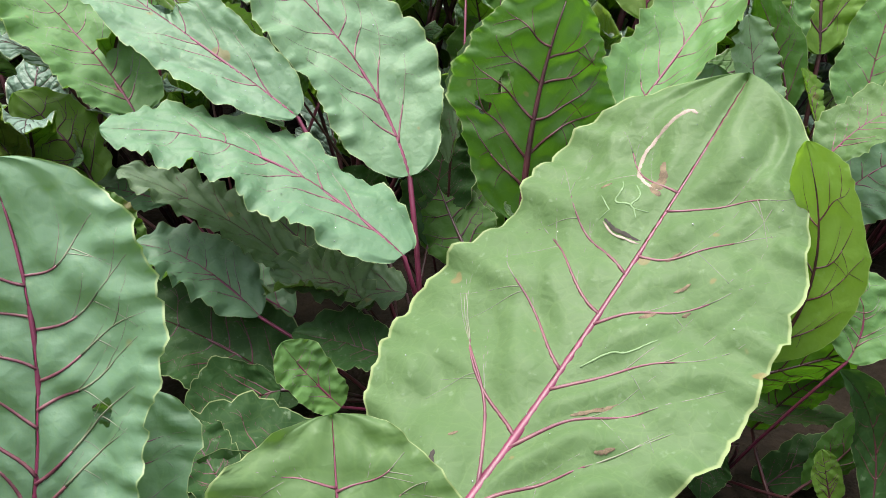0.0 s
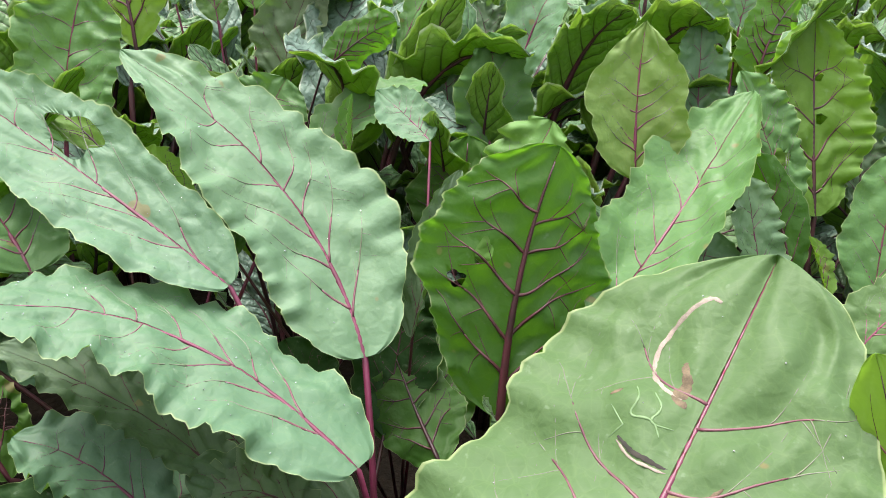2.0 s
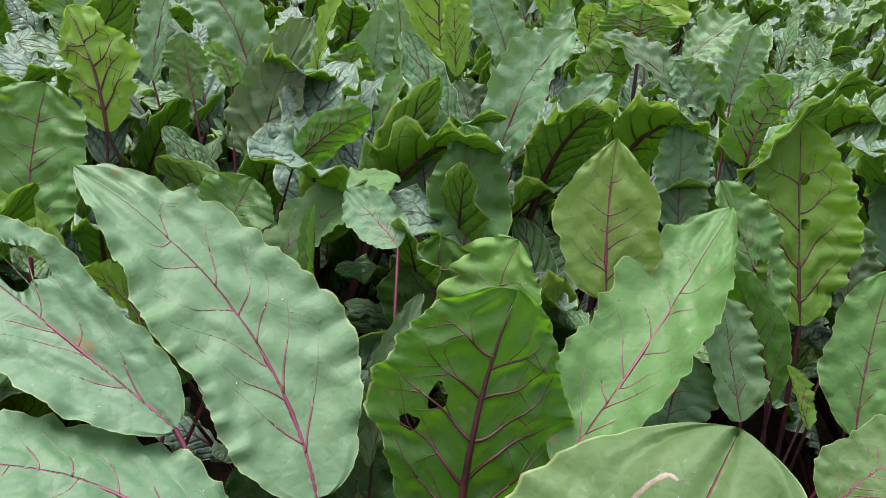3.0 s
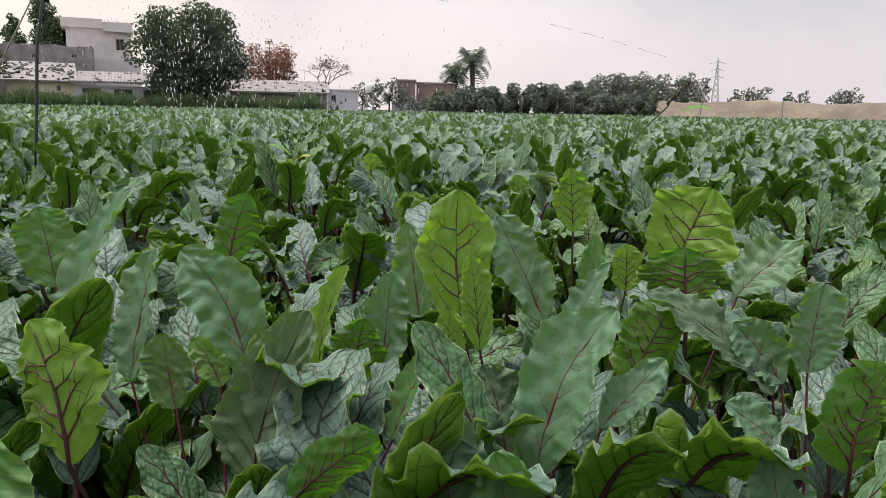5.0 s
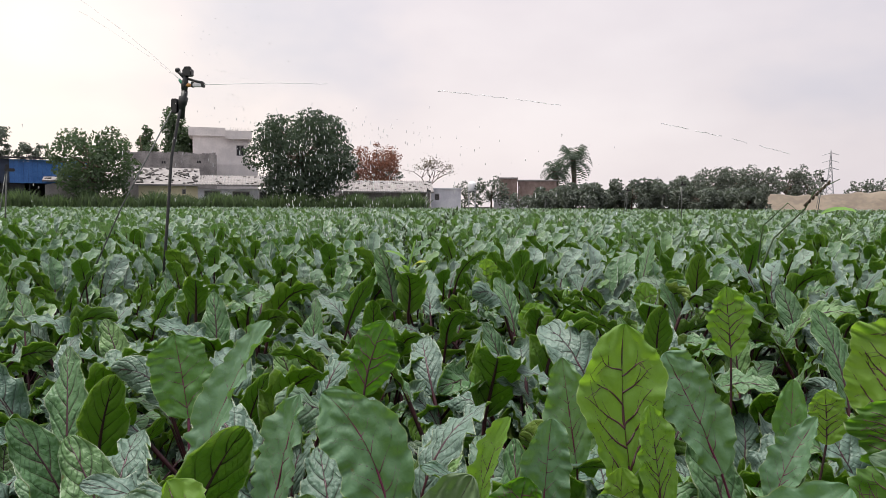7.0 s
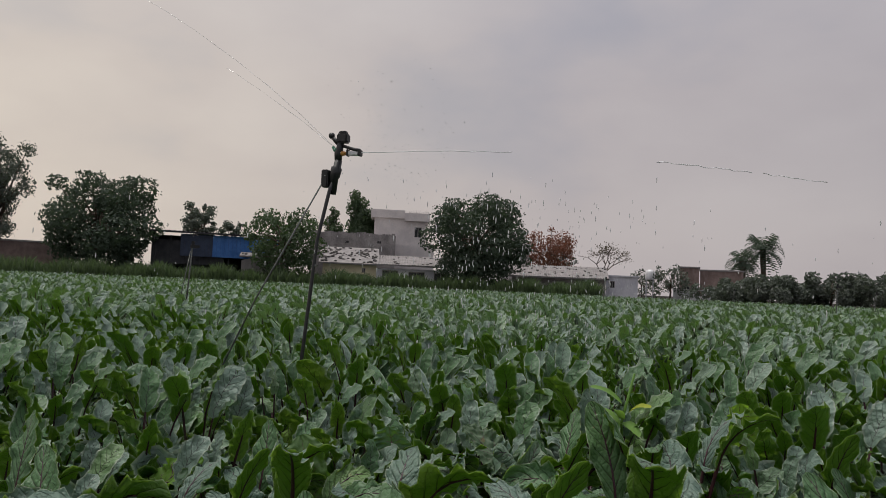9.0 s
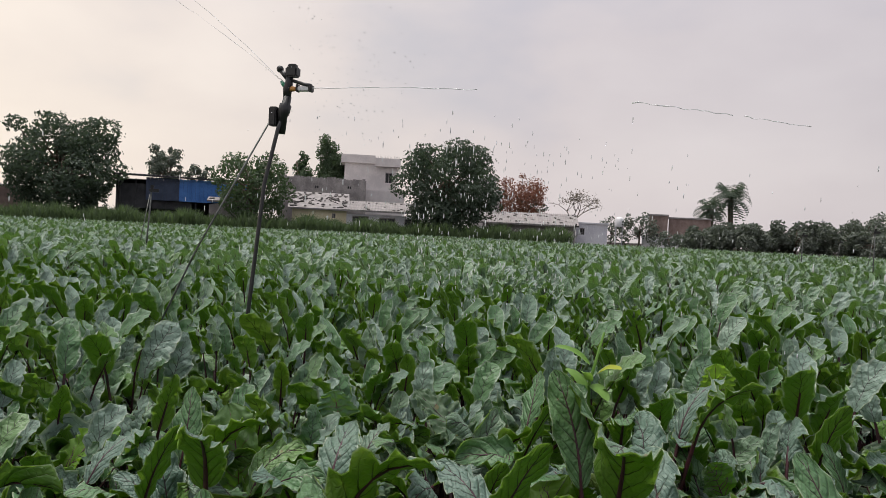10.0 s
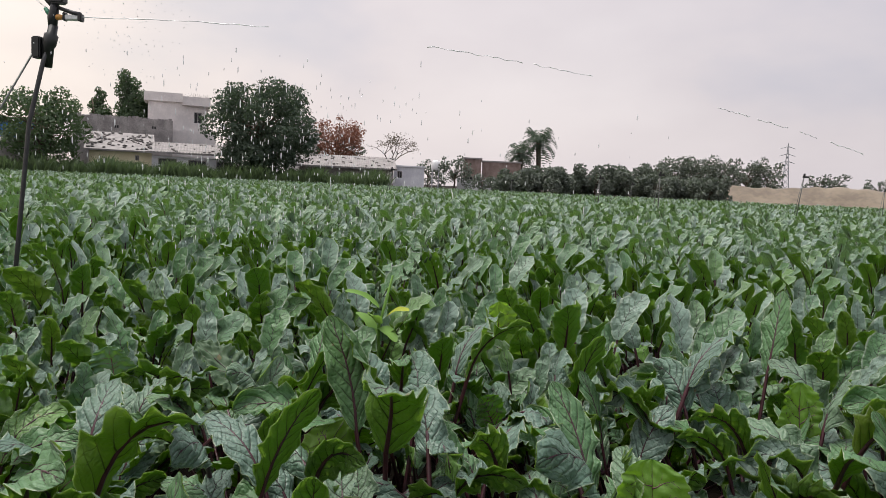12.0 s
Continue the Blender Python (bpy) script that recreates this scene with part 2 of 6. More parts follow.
M_DARKVEIN = simple("vein_dark", (0.035, 0.010, 0.012), (0.08, 0.02, 0.025), 60.0, 0.5, 0.1, 0.0005)
M_FAINTVEIN = simple("vein_faint", (0.082, 0.112, 0.058), (0.125, 0.130, 0.085), 60.0, 0.5, 0.1, 0.0005)
HERO_VEIN = {"k": M_DARKVEIN, "g": M_VEIN, "b": M_VEIN, "d": M_DARKVEIN, "y": M_DARKVEIN, "c": M_DARKVEIN, "p": M_VEIN, "s": M_VEIN}
M_FARLEAF = leaf_material("beet_leaf_far", ((0.074, 0.152, 0.066), (0.160, 0.232, 0.190), (0.12, 0.22, 0.07)), THIN, DARKV, far=True, glow=0.15, wax=0.08, gloss=0.6)
M_TOPLEAF = leaf_material("beet_leaf_top", ((0.068, 0.158, 0.058), (0.168, 0.246, 0.200), (0.13, 0.24, 0.06)), FIELD_THIN, (0.06, 0.035, 0.035), far=True, glow=0.22, wax=0.05, gloss=0.45)
M_UNDERLEAF = leaf_material("beet_leaf_underside", ((0.084, 0.210, 0.026), (0.142, 0.285, 0.036), (0.20, 0.33, 0.035)), FIELD_THIN, (0.022, 0.012, 0.010), far=True, glow=0.42)
M_STALK = simple("beet_stalk", (0.050, 0.008, 0.020), (0.10, 0.015, 0.042), 30.0, 0.45, 0.15, 0.001)
M_RIB = simple("magenta_midrib", (0.080, 0.010, 0.030), (0.13, 0.018, 0.052), 30.0, 0.45, 0.15, 0.001)
M_DARKSTALK = simple("dark_beet_stalk", (0.020, 0.006, 0.008), (0.055, 0.010, 0.017), 30.0, 0.45, 0.15, 0.001)
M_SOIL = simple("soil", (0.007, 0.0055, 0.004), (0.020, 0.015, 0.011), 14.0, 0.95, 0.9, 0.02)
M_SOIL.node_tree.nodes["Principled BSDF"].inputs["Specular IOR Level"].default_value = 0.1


# ---- building blocks ----
def mesh_of(name, verts, faces, mats, uvs=None, smooth=True, slots=None):
    me = bpy.data.meshes.new(name)
    me.from_pydata([tuple(v) for v in verts], [], faces)
    for mt in mats if isinstance(mats, (list, tuple)) else [mats]:
        me.materials.append(mt)
    if uvs is not None:
        lay = me.uv_layers.new(name="UVMap")
        idx = np.empty(len(me.loops), dtype=np.int32)
        me.loops.foreach_get("vertex_index", idx)
        lay.data.foreach_set("uv", np.asarray(uvs, dtype=np.float32)[idx].ravel())
    if slots is not None:
        me.polygons.foreach_set("material_index", np.asarray(slots, dtype=np.int32))
    if smooth:
        me.polygons.foreach_set("use_smooth", np.ones(len(me.polygons), dtype=bool))
    me.update()
    return me


def part(name, bm, material, parent, label=""):
    """Links a bmesh or a mesh as one object under a thing or a part."""
    if isinstance(bm, bmesh.types.BMesh):
        me = bpy.data.meshes.new(name)
        bm.to_mesh(me)
        bm.free()
        me.materials.append(material)
    else:
        me = bm
    ob = new(name, me)
    ob.parent = parent
    if label:
        ob["label"] = label
    return ob


def thing(name, label, category, m=None, group="", kind=""):
    ob = tagged(new(name), label, category, group, kind)
    if m is not None:
        ob.matrix_basis = m
    return ob


def box(bm, x0, x1, y0, y1, z0, z1, bevel=0.0):
    vs = bmesh.ops.create_cube(bm, size=1.0)["verts"]
    bmesh.ops.scale(bm, vec=(x1 - x0, y1 - y0, z1 - z0), verts=vs)
    bmesh.ops.translate(bm, vec=((x0 + x1) / 2, (y0 + y1) / 2, (z0 + z1) / 2), verts=vs)
    if bevel:
        es = list({e for v in vs for e in v.link_edges})
        bmesh.ops.bevel(bm, geom=es, offset=bevel, segments=2, affect="EDGES")


def tube(points, radii, sides=6, cap=True):
    """Vertices and faces of a tapered tube along points."""
    verts, faces = [], []
    pts = [Vector(p) for p in points]
    n = len(pts)
    ref = Vector((0.31, 0.17, 0.93))
    for i, p in enumerate(pts):
        t = (pts[min(i + 1, n - 1)] - pts[max(i - 1, 0)]).normalized()
        if abs(t.dot(ref)) > 0.95:
            ref = Vector((0.93, 0.31, 0.17))
        a = t.cross(ref).normalized()
        b = t.cross(a)
        for j in range(sides):
            q = 2 * math.pi * j / sides
            verts.append(p + (a * math.cos(q) + b * math.sin(q)) * radii[i])
    for i in range(n - 1):
        for j in range(sides):
            k = (j + 1) % sides
            faces.append((i * sides + j, i * sides + k, (i + 1) * sides + k, (i + 1) * sides + j))
    if cap:
        faces.append(tuple(range(sides))[::-1])
        faces.append(tuple((n - 1) * sides + j for j in range(sides)))
    return verts, faces


def tubes(list_of):
    """Several tubes as one set of vertices and faces."""
    verts, faces = [], []
    for points, radii, sides in list_of:
        v, f = tube(points, radii, sides)
        o = len(verts)
        verts += v
        faces += [tuple(i + o for i in q) for q in f]
    return verts, faces


def bezier(a, b, c, t):
    return a * (1 - t) ** 2 + b * 2 * t * (1 - t) + c * t * t


def lower_side(verts, faces, lf):
    """The vertices of a blade followed by those of its lower face, a leaf's thickness below."""
    p = np.array([tuple(v) for v in verts])
    q = np.array(faces)
    fn = np.cross(p[q[:, 2]] - p[q[:, 0]], p[q[:, 3]] - p[q[:, 1]])
    vn = np.zeros_like(p)
    for k in range(4):
        np.add.at(vn, q[:, k], fn)
    vn /= np.linalg.norm(vn, axis=1)[:, None] + 1e-12
    side = 1.0 if vn.mean(0).dot(np.array(lf.frame_at(0.5)[3])) > 0 else -1.0
    return [tuple(v) for v in p] + [tuple(v) for v in p - vn * side * 0.0010]


class Leaf:
    """A beet leaf: the curve of its midrib, the way its upper face looks, its outline and its waves."""

    def __init__(self, base, mid, tip, face, width, cup=0.15, ruffle=0.10, waves=5.0, peak=0.5, seed=0, fold=0.0, holes=(), twist=0.0, pucker=0.0, ribs=7.0, scallop=0.034, lobe=0.07, skew=0.0, crumple=0.0, quilt=0.0, tip_shape=0.52):
        self.a, self.c = Vector(base), Vector(tip)
        m = Vector(mid)
        self.b = m * 2 - (self.a + self.c) * 0.5
        self.face, self.width, self.cup, self.ruffle = Vector(face).normalized(), width, cup, ruffle
        self.waves, self.peak, self.fold, self.holes, self.twist = waves, peak, fold, holes, twist
        self.pucker, self.ribs, self.scallop, self.lobe, self.skew, self.crumple = pucker, ribs, scallop, lobe, skew, crumple
        self.quilt, self.lines, self.tip_shape = quilt, None, tip_shape
        self.r = random.Random(seed)
        self.ph = [self.r.uniform(0, 6.28) for _ in range(8)]
        self.length = (m - self.a).length + (self.c - m).length

    def frame_at(self, v):
        p = bezier(self.a, self.b, self.c, v)
        t = ((self.b - self.a) * (1 - v) + (self.c - self.b) * v).normalized()
        f = self.face
        if self.twist:
            f = Matrix.Rotation(self.twist * v, 3, t) @ f
        s = t.cross(f).normalized()
        return p, t, s, s.cross(t)

    def outline(self, v):
        b = self.tip_shape
        a = b * self.peak / (1 - self.peak)
        top = self.peak ** a * (1 - self.peak) ** b
        return self.width * 0.5 * max(v, 0.0) ** a * max(1 - v, 0.0) ** b / top

    def point(self, u, v):
        p, t, s, n = self.frame_at(v)
        h, c = self.ph, 2 * math.pi * self.waves * v
        k = 0 if u < 0 else 1
        edge = abs(u)
        scal = self.scallop * (1.7 * (math.sqrt(math.sin(c * 0.8 + h[k] + 1.7 * math.sin(6 * v + h[3])) ** 2 + 0.06) - 0.66) + 0.8 * math.sin(c * 1.7 + h[2 + k] + 2 * math.sin(4 * v + h[k])) + 0.5 * math.sin(c * 3.1 + h[k] * 2) + (0.42 * math.sin(c * 6.3 + h[6 + k] + 2 * math.sin(9 * v)) if self.quilt else 0.0))
        scal += self.lobe * (math.sin(2 * math.pi * 1.4 * v + h[2 + k] * 2) + 0.5 * math.sin(2 * math.pi * 2.7 * v + h[6 + k]))
        w = self.outline(v) * (1 + scal * edge ** 2) * (1 + self.skew * math.copysign(1, u) * (1.1 - v))
        ease = min(1.0, 5 * v) * min(1.0, 5 * (1 - v) + 0.25)
        z = self.cup * edge ** 1.6 * w
        z += self.ruffle * self.width * 0.5 * ease * edge ** 2.4 * (math.sin(c + h[4 + k] + 2.6 * math.sin(5 * v + h[6]) + 1.1 * math.sin(11 * v + h[2 + k])) * (0.6 + 0.4 * math.sin(4 * v + h[2 + k])) + 0.35 * math.sin(c * 2.1 + h[k]))
        if self.quilt:
            z += min(0.0022, 0.024 * self.width) * ease * edge ** 7 * math.sin(c * 3.3 + h[3 + k] + 3 * math.sin(7 * v + h[5]))
        z += 0.013 * self.width * ease * math.sin(math.pi * min(1.0, edge * 1.1)) * math.sin(c * 0.9 + 5 * edge + h[6 + k])
        z += self.pucker * self.width * ease * math.sin(math.pi * edge) * math.sin(2 * math.pi * self.ribs * (v - 0.3 * edge) + h[k])
        if self.crumple:
            q = 3.2 * u + 1.3 * math.sin(7 * v + h[5])
            z += self.crumple * self.width * ease * (math.sin(2.3 * q + 11 * v + h[0]) * math.sin(15 * v + 3 * u + h[1]) + 0.6 * abs(math.sin(4.1 * u + 9 * v + h[7])) - 0.3)
        lift = self.fold * edge
        return p + s * (math.copysign(1, u) * edge * w * math.cos(lift)) + n * (z + w * edge * math.sin(lift))

    def blade(self, name, nv=30, nu=6, mat=None, under=None):
        verts, uvs, faces = [], [], []
        us = [math.copysign(abs(q) ** 0.85, q) for q in np.linspace(-1, 1, 2 * nu + 1)]
        vs = [0.5 - 0.5 * math.cos(math.pi * (0.04 + 0.96 * q)) for q in np.linspace(0, 1, nv + 1)]
        grid = {}
        for i, v in enumerate(vs):
            for j, u in enumerate(us):
                uu, vv = u, v
                inside = False
                for hu, hv, ru, rv in self.holes:
                    ru, rv = max(ru, 0.09), max(rv, 0.028)
                    du, dv = (uu - hu) / ru, (vv - hv) / rv
                    ang = math.atan2(dv, du)
                    lim = 1 + 0.16 * math.sin(3 * ang + hu * 9) + 0.10 * math.sin(5 * ang + 1)
                    d = math.hypot(du, dv) / lim
                    if d < 0.72:
                        inside = True
                    elif d < 1.35:
                        uu, vv = hu + du / d * ru, hv + dv / d * rv
                grid[i, j] = (len(verts), inside)
                verts.append(self.point(uu, vv))
                uvs.append(((uu + 1) / 2, vv))
        if self.quilt:
            uv = np.array(uvs)
            for k, up in enumerate(self.bulge(uv[:, 0] * 2 - 1, uv[:, 1])):
                verts[k] = verts[k] + self.frame_at(float(uv[k, 1]))[3] * float(up)
        for i in range(nv):
            for j in range(2 * nu):
                q = [grid[i, j], grid[i, j + 1], grid[i + 1, j + 1], grid[i + 1, j]]
                if not any(x[1] for x in q):
                    faces.append(tuple(x[0] for x in q))
        if under is None:
            return mesh_of(name, verts, faces, mat, uvs)
        # the lower face, a leaf's thickness below
        n, m = len(verts), len(faces)
        verts = lower_side(verts, faces, self)
        faces += [(q[0] + n, q[3] + n, q[2] + n, q[1] + n) for q in faces]
        return mesh_of(name, verts, faces, [mat, under], uvs * 2, slots=[0] * m + [1] * m)

    def vein_lines(self):
        """Side veins that leave the midrib, bend to the tip, fork and fade out before the edge: lines of u, v with thickness at both ends."""
        if self.lines is not None:
            return self.lines
        r, out = self.r, []
        n = r.randint(4, 6)
        for sgn in (-1, 1):
            for i in range(n):
                v0 = 0.08 + 0.72 * (i + r.uniform(0.05, 0.65)) / n
                rise, end = r.uniform(0.25, 0.33) * (1.08 - v0), r.uniform(0.70, 0.88)
                bow, wig = r.uniform(-0.3, 0.6), r.uniform(0, 6)
                at = lambda q: (sgn * max(1e-4, end * q), min(0.97, v0 + rise * (q * (1 - bow) + q * q * bow) + 0.010 * math.sin(7 * q + wig)))
                out.append(([at(k / 18) for k in range(19)], 1.6 - 0.8 * v0, 0.2))
                for f0, turn in ((r.uniform(0.22, 0.4), 1), (r.uniform(0.4, 0.58), -1), (r.uniform(0.58, 0.75), r.choice((-1, 1)))):
                    u1, v1 = at(f0)
                    du, dv = r.uniform(0.16, 0.34), r.uniform(0.06, 0.13) * turn
                    out.append(([(sgn * min(0.94, abs(u1) + du * k / 9), min(0.97, max(0.03, v1 + (dv + 0.04) * (k / 9) ** 1.2))) for k in range(10)], 0.42, 0.15))
        self.lines = out
        return out

    def bulge(self, us, vs):
        """How far the blade swells between its veins, for arrays of u and v."""
        seeds = [(0.0, q) for q in np.linspace(0, 1, 40)]
        for line, r0, r1 in self.vein_lines():
            seeds += line
        sx, sy = self.width * 0.5, self.length
        a = np.array(seeds) * (sx, sy)
        b = np.stack([np.asarray(us) * sx, np.asarray(vs) * sy], -1)
        d = np.sqrt(((b[:, None] - a[None]) ** 2).sum(-1).min(1))
        soft = 0.055 * self.width
        fade = np.clip((1 - np.abs(np.asarray(us))) * 4, 0.25, 1)
        return self.quilt * self.width * (1 - np.exp(-(d / soft) ** 2)) * fade

    def surface(self, u, v):
        n = self.frame_at(v)[3]
        return self.point(u, v) + n * float(self.bulge([u], [v])[0])

    def veins(self, name, thick, mats, near=11):
        """The veins as raised lines: strong near the midrib, faint further out."""
        verts, faces, slots = [], [], []
        for line, r0, r1 in self.vein_lines():
            n, cut = len(line) - 1, near if len(line) > 12 else 0
            for a, b, slot in ((0, cut, 0), (cut, n, 1)):
                if b > a:
                    v, f = tube([self.point(*line[i]) for i in range(a, b + 1)], [thick * (r0 + (r1 - r0) * i / n) for i in range(a, b + 1)], 5)
                    o = len(verts)
                    verts += v
                    faces += [tuple(i + o for i in q) for q in f]
                    slots += [slot] * len(f)
        return mesh_of(name, verts, faces, mats, slots=slots)

    def rib(self, name, foot=None, thick=0.0045, sides=6, n=9, mat=None):
        """Stalk from the crown and midrib along the underside, one tapering piece."""
        pts, rad = [], []
        if foot is not None:
            foot = Vector(foot)
            t0 = (self.b - self.a).normalized()
            mid = (foot + self.a) * 0.5 - t0 * 0.02 + Vector((0, 0, 0.02))
            for q in (0, 0.35, 0.7):
                pts.append(bezier(foot, mid, self.a, q))
                rad.append(thick * (1.25 - 0.3 * q))
        for i in range(n):
            v = i / (n - 1) * 0.94
            p, t, s, nn = self.frame_at(v)
            r = thick * (0.95 * (1 - v) ** 0.9 + 0.07)
            pts.append(p - nn * r * 0.5)
            rad.append(r)
        v, f = tube(pts, rad, sides)
        return mesh_of(name, v, f, mat or M_STALK)


# ---- ground ----
SOIL_Z = -0.08


def rise(y):
    """The soil climbs a hand's width from the near bed to the rest of the field."""
    q = np.clip((np.asarray(y, dtype=float) - 1.5) / 1.5, 0, 1)
    return 0.13 * q * q * (3 - 2 * q)


def ground_sheet():
    ys = [-2500, -300, -40, -5, 0, 1.0, *np.arange(1.5, 3.01, 0.1), 5, 12, 40, 300, 2500]
    xs = [-2500, -300, -40, -5, 0, 5, 40, 300, 2500]
    verts = [(x, y, SOIL_Z + float(rise(y))) for y in ys for x in xs]
    n = len(xs)
    faces = [(a * n + b, a * n + b + 1, a * n + n + b + 1, a * n + n + b) for a in range(len(ys) - 1) for b in range(n - 1)]
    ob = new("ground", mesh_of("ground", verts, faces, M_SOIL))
    return tagged(ob, "dark moist bare soil of the field", "ground", kind="structure")


ground_sheet()


# ---- plants of the field ----
def generic_leaf(seed, upright, waves=None, ribs=6.0, scallop=0.024):
    """A leaf in its plant's frame: it rises from the crown at the origin and leans out along +x."""
    r = random.Random(seed)
    stalk = r.uniform(0.12, 0.26) if upright else r.uniform(0.11, 0.27)
    size = r.uniform(0.105, 0.165)
    lean = radians(r.uniform(4, 22) if upright else r.uniform(16, 42))
    bend = radians(r.uniform(0, 70) if upright else r.uniform(60, 135))
    foot = Vector((0.012, 0, 0.0))
    base = foot + Vector((math.sin(lean), 0, math.cos(lean))) * stalk
    a1, a2 = lean + bend * 0.3, lean + bend
    mid = base + Vector((math.sin(a1), r.uniform(-.1, .1), math.cos(a1))) * size * 0.5
    tip = mid + Vector((math.sin(a2), r.uniform(-.2, .2), math.cos(a2))) * size * 0.5
    lf = Leaf(base, mid, tip, (-math.cos(lean), r.uniform(-.35, .35), math.sin(lean) + 0.15), size * r.uniform(0.36, 0.56),
              cup=r.uniform(-0.38, 0.38), ruffle=r.uniform(0.12, 0.30) if upright else r.uniform(0.20, 0.42), waves=waves or r.uniform(2.6, 4.2), peak=r.uniform(0.42, 0.56), seed=seed, fold=r.choice((0.05, 0.3, 0.6)) if upright else r.choice((-0.75, -0.5, -0.25, 0.3, 0.7)), twist=r.uniform(-.9, .9),
              pucker=r.choice((0.01, 0.02, 0.035, 0.055)), crumple=r.choice((0.0, 0.012, 0.03)) if upright else r.choice((0.04, 0.07, 0.10)), lobe=0.07, ribs=ribs, scallop=scallop)
    return lf, foot


N_UP, N_KINDS = 9, 20
TOPS, UNDERS = "bgbbggbgbgbcggbbggcb", "dlodldlodldlodlddlod"
KINDS = [generic_leaf(100 + i, i < N_UP) for i in range(N_KINDS)]
SHADY = [i for i in range(N_KINDS) if TOPS[i] == "g"]
UPRIGHT = [i for i in range(N_UP) if TOPS[i] != "c"]
LEAF_MESH = [lf.blade("leaf", 26, 4, UPPER[TOPS[i]], LOWER[UNDERS[i]]) for i, (lf, foot) in enumerate(KINDS)]
RIB_MESH = [lf.rib("stalk", foot, 0.0030, 5, 7, M_DARKSTALK) for i, (lf, foot) in enumerate(KINDS)]

def plant_root(x, y, label, turn=0.0, scale=1.0):
    return thing("beet_plant", label, "plant", pose(x, y, SOIL_Z + float(rise(y)), 0, 0, turn) @ Matrix.Diagonal((scale, scale, scale, 1)), "beet plants of the field")


def beet_plant(x, y, seed, scale=1.0, count=None, shady=False):
    r = random.Random(seed)
    ob = plant_root(x, y, "beet plant with wavy green leaves and dark red veins", r.uniform(0, 360), scale)
    n = count or r.randint(12, 16)
    for i in range(n):
        k = r.randrange(N_UP) if i < n * 0.42 else N_UP + r.randrange(N_KINDS - N_UP)
        if shady:
            k = r.choice(SHADY if scale < 0.6 else UPRIGHT)
        lf = part("leaf", LEAF_MESH[k], None, ob)
        lf.matrix_basis = pose(0, 0, 0, r.uniform(-9, 9), r.uniform(-9, 9), i * 137.5 + r.uniform(-25, 25)) @ Matrix.Diagonal((*[r.uniform(0.72, 1.14)] * 3, 1))
        part("stalk", RIB_MESH[k], None, lf)
    return ob


HERO_SEED = [7000]


def hero_plant(x, y):
    return plant_root(x, y, "large beet plant with broad wavy leaves and red veins")


def hero_leaf(plant, base, mid, tip, face, width, tone="g", **shape):
    """A leaf placed in the world, as part of its plant, with its stalk down to the crown."""
    HERO_SEED[0] += 1
    o = Vector(plant.matrix_basis.translation)
    # upward-facing deep leaves take tone k, with overhead shade painted in
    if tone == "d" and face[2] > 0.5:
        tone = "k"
    back = base[1] > 0.5
    if back:
        # the outer plants have older, more ragged leaves
        shape = {"ruffle": 0.17, "scallop": 0.030, "crumple": 0.026, "quilt": 0.032, "lobe": 0.11, **shape}
        shape["ruffle"] = max(0.13, shape["ruffle"]) * 1.25
    if tone != "p":
        shape["ruffle"] = shape.get("ruffle", 0.12) * 1.1
    lf = Leaf(Vector(base) - o, Vector(mid) - o, Vector(tip) - o, face, width, **{"ruffle": 0.12, "fold": 0.1, "tip_shape": 0.95 if tone == "s" else 0.52 if tone == "p" else 0.56 + 0.12 * math.sin(HERO_SEED[0] * 1.7), "quilt": 0.028 if tone == "c" else 0.030 if tone == "p" else 0.024, "scallop": 0.016 if tone == "p" else 0.024, "lobe": 0.085, "crumple": 0.0 if tone == "p" else 0.014, "seed": HERO_SEED[0], "twist": 0.0 if tone == "p" else 0.3 * math.sin(HERO_SEED[0] * 2.4), "pucker": 0.035 if tone == "c" else 0.005, **shape})
    rows = int(max(44, min(110, lf.length / 0.0028)))
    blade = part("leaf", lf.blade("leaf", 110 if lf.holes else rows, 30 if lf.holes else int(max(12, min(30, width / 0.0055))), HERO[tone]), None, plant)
    part("venation", lf.veins("venation", max(0.0004, min(0.0011, width * (0.0130 if back and tone in "dy" else 0.0095 if tone in "dy" else 0.0066))), [HERO_VEIN[tone], M_DARKVEIN if tone in "dcyk" else M_FAINTVEIN], 12 if tone in "dcypk" else 7), None, blade)
    part("stalk", lf.rib("stalk", (0, 0, 0), max(0.0012, min(0.0042, width * (0.026 if tone in "dy" else 0.021))), 7, 14, M_DARKSTALK if tone in "dyck" else M_RIB), None, blade)
    return lf, blade


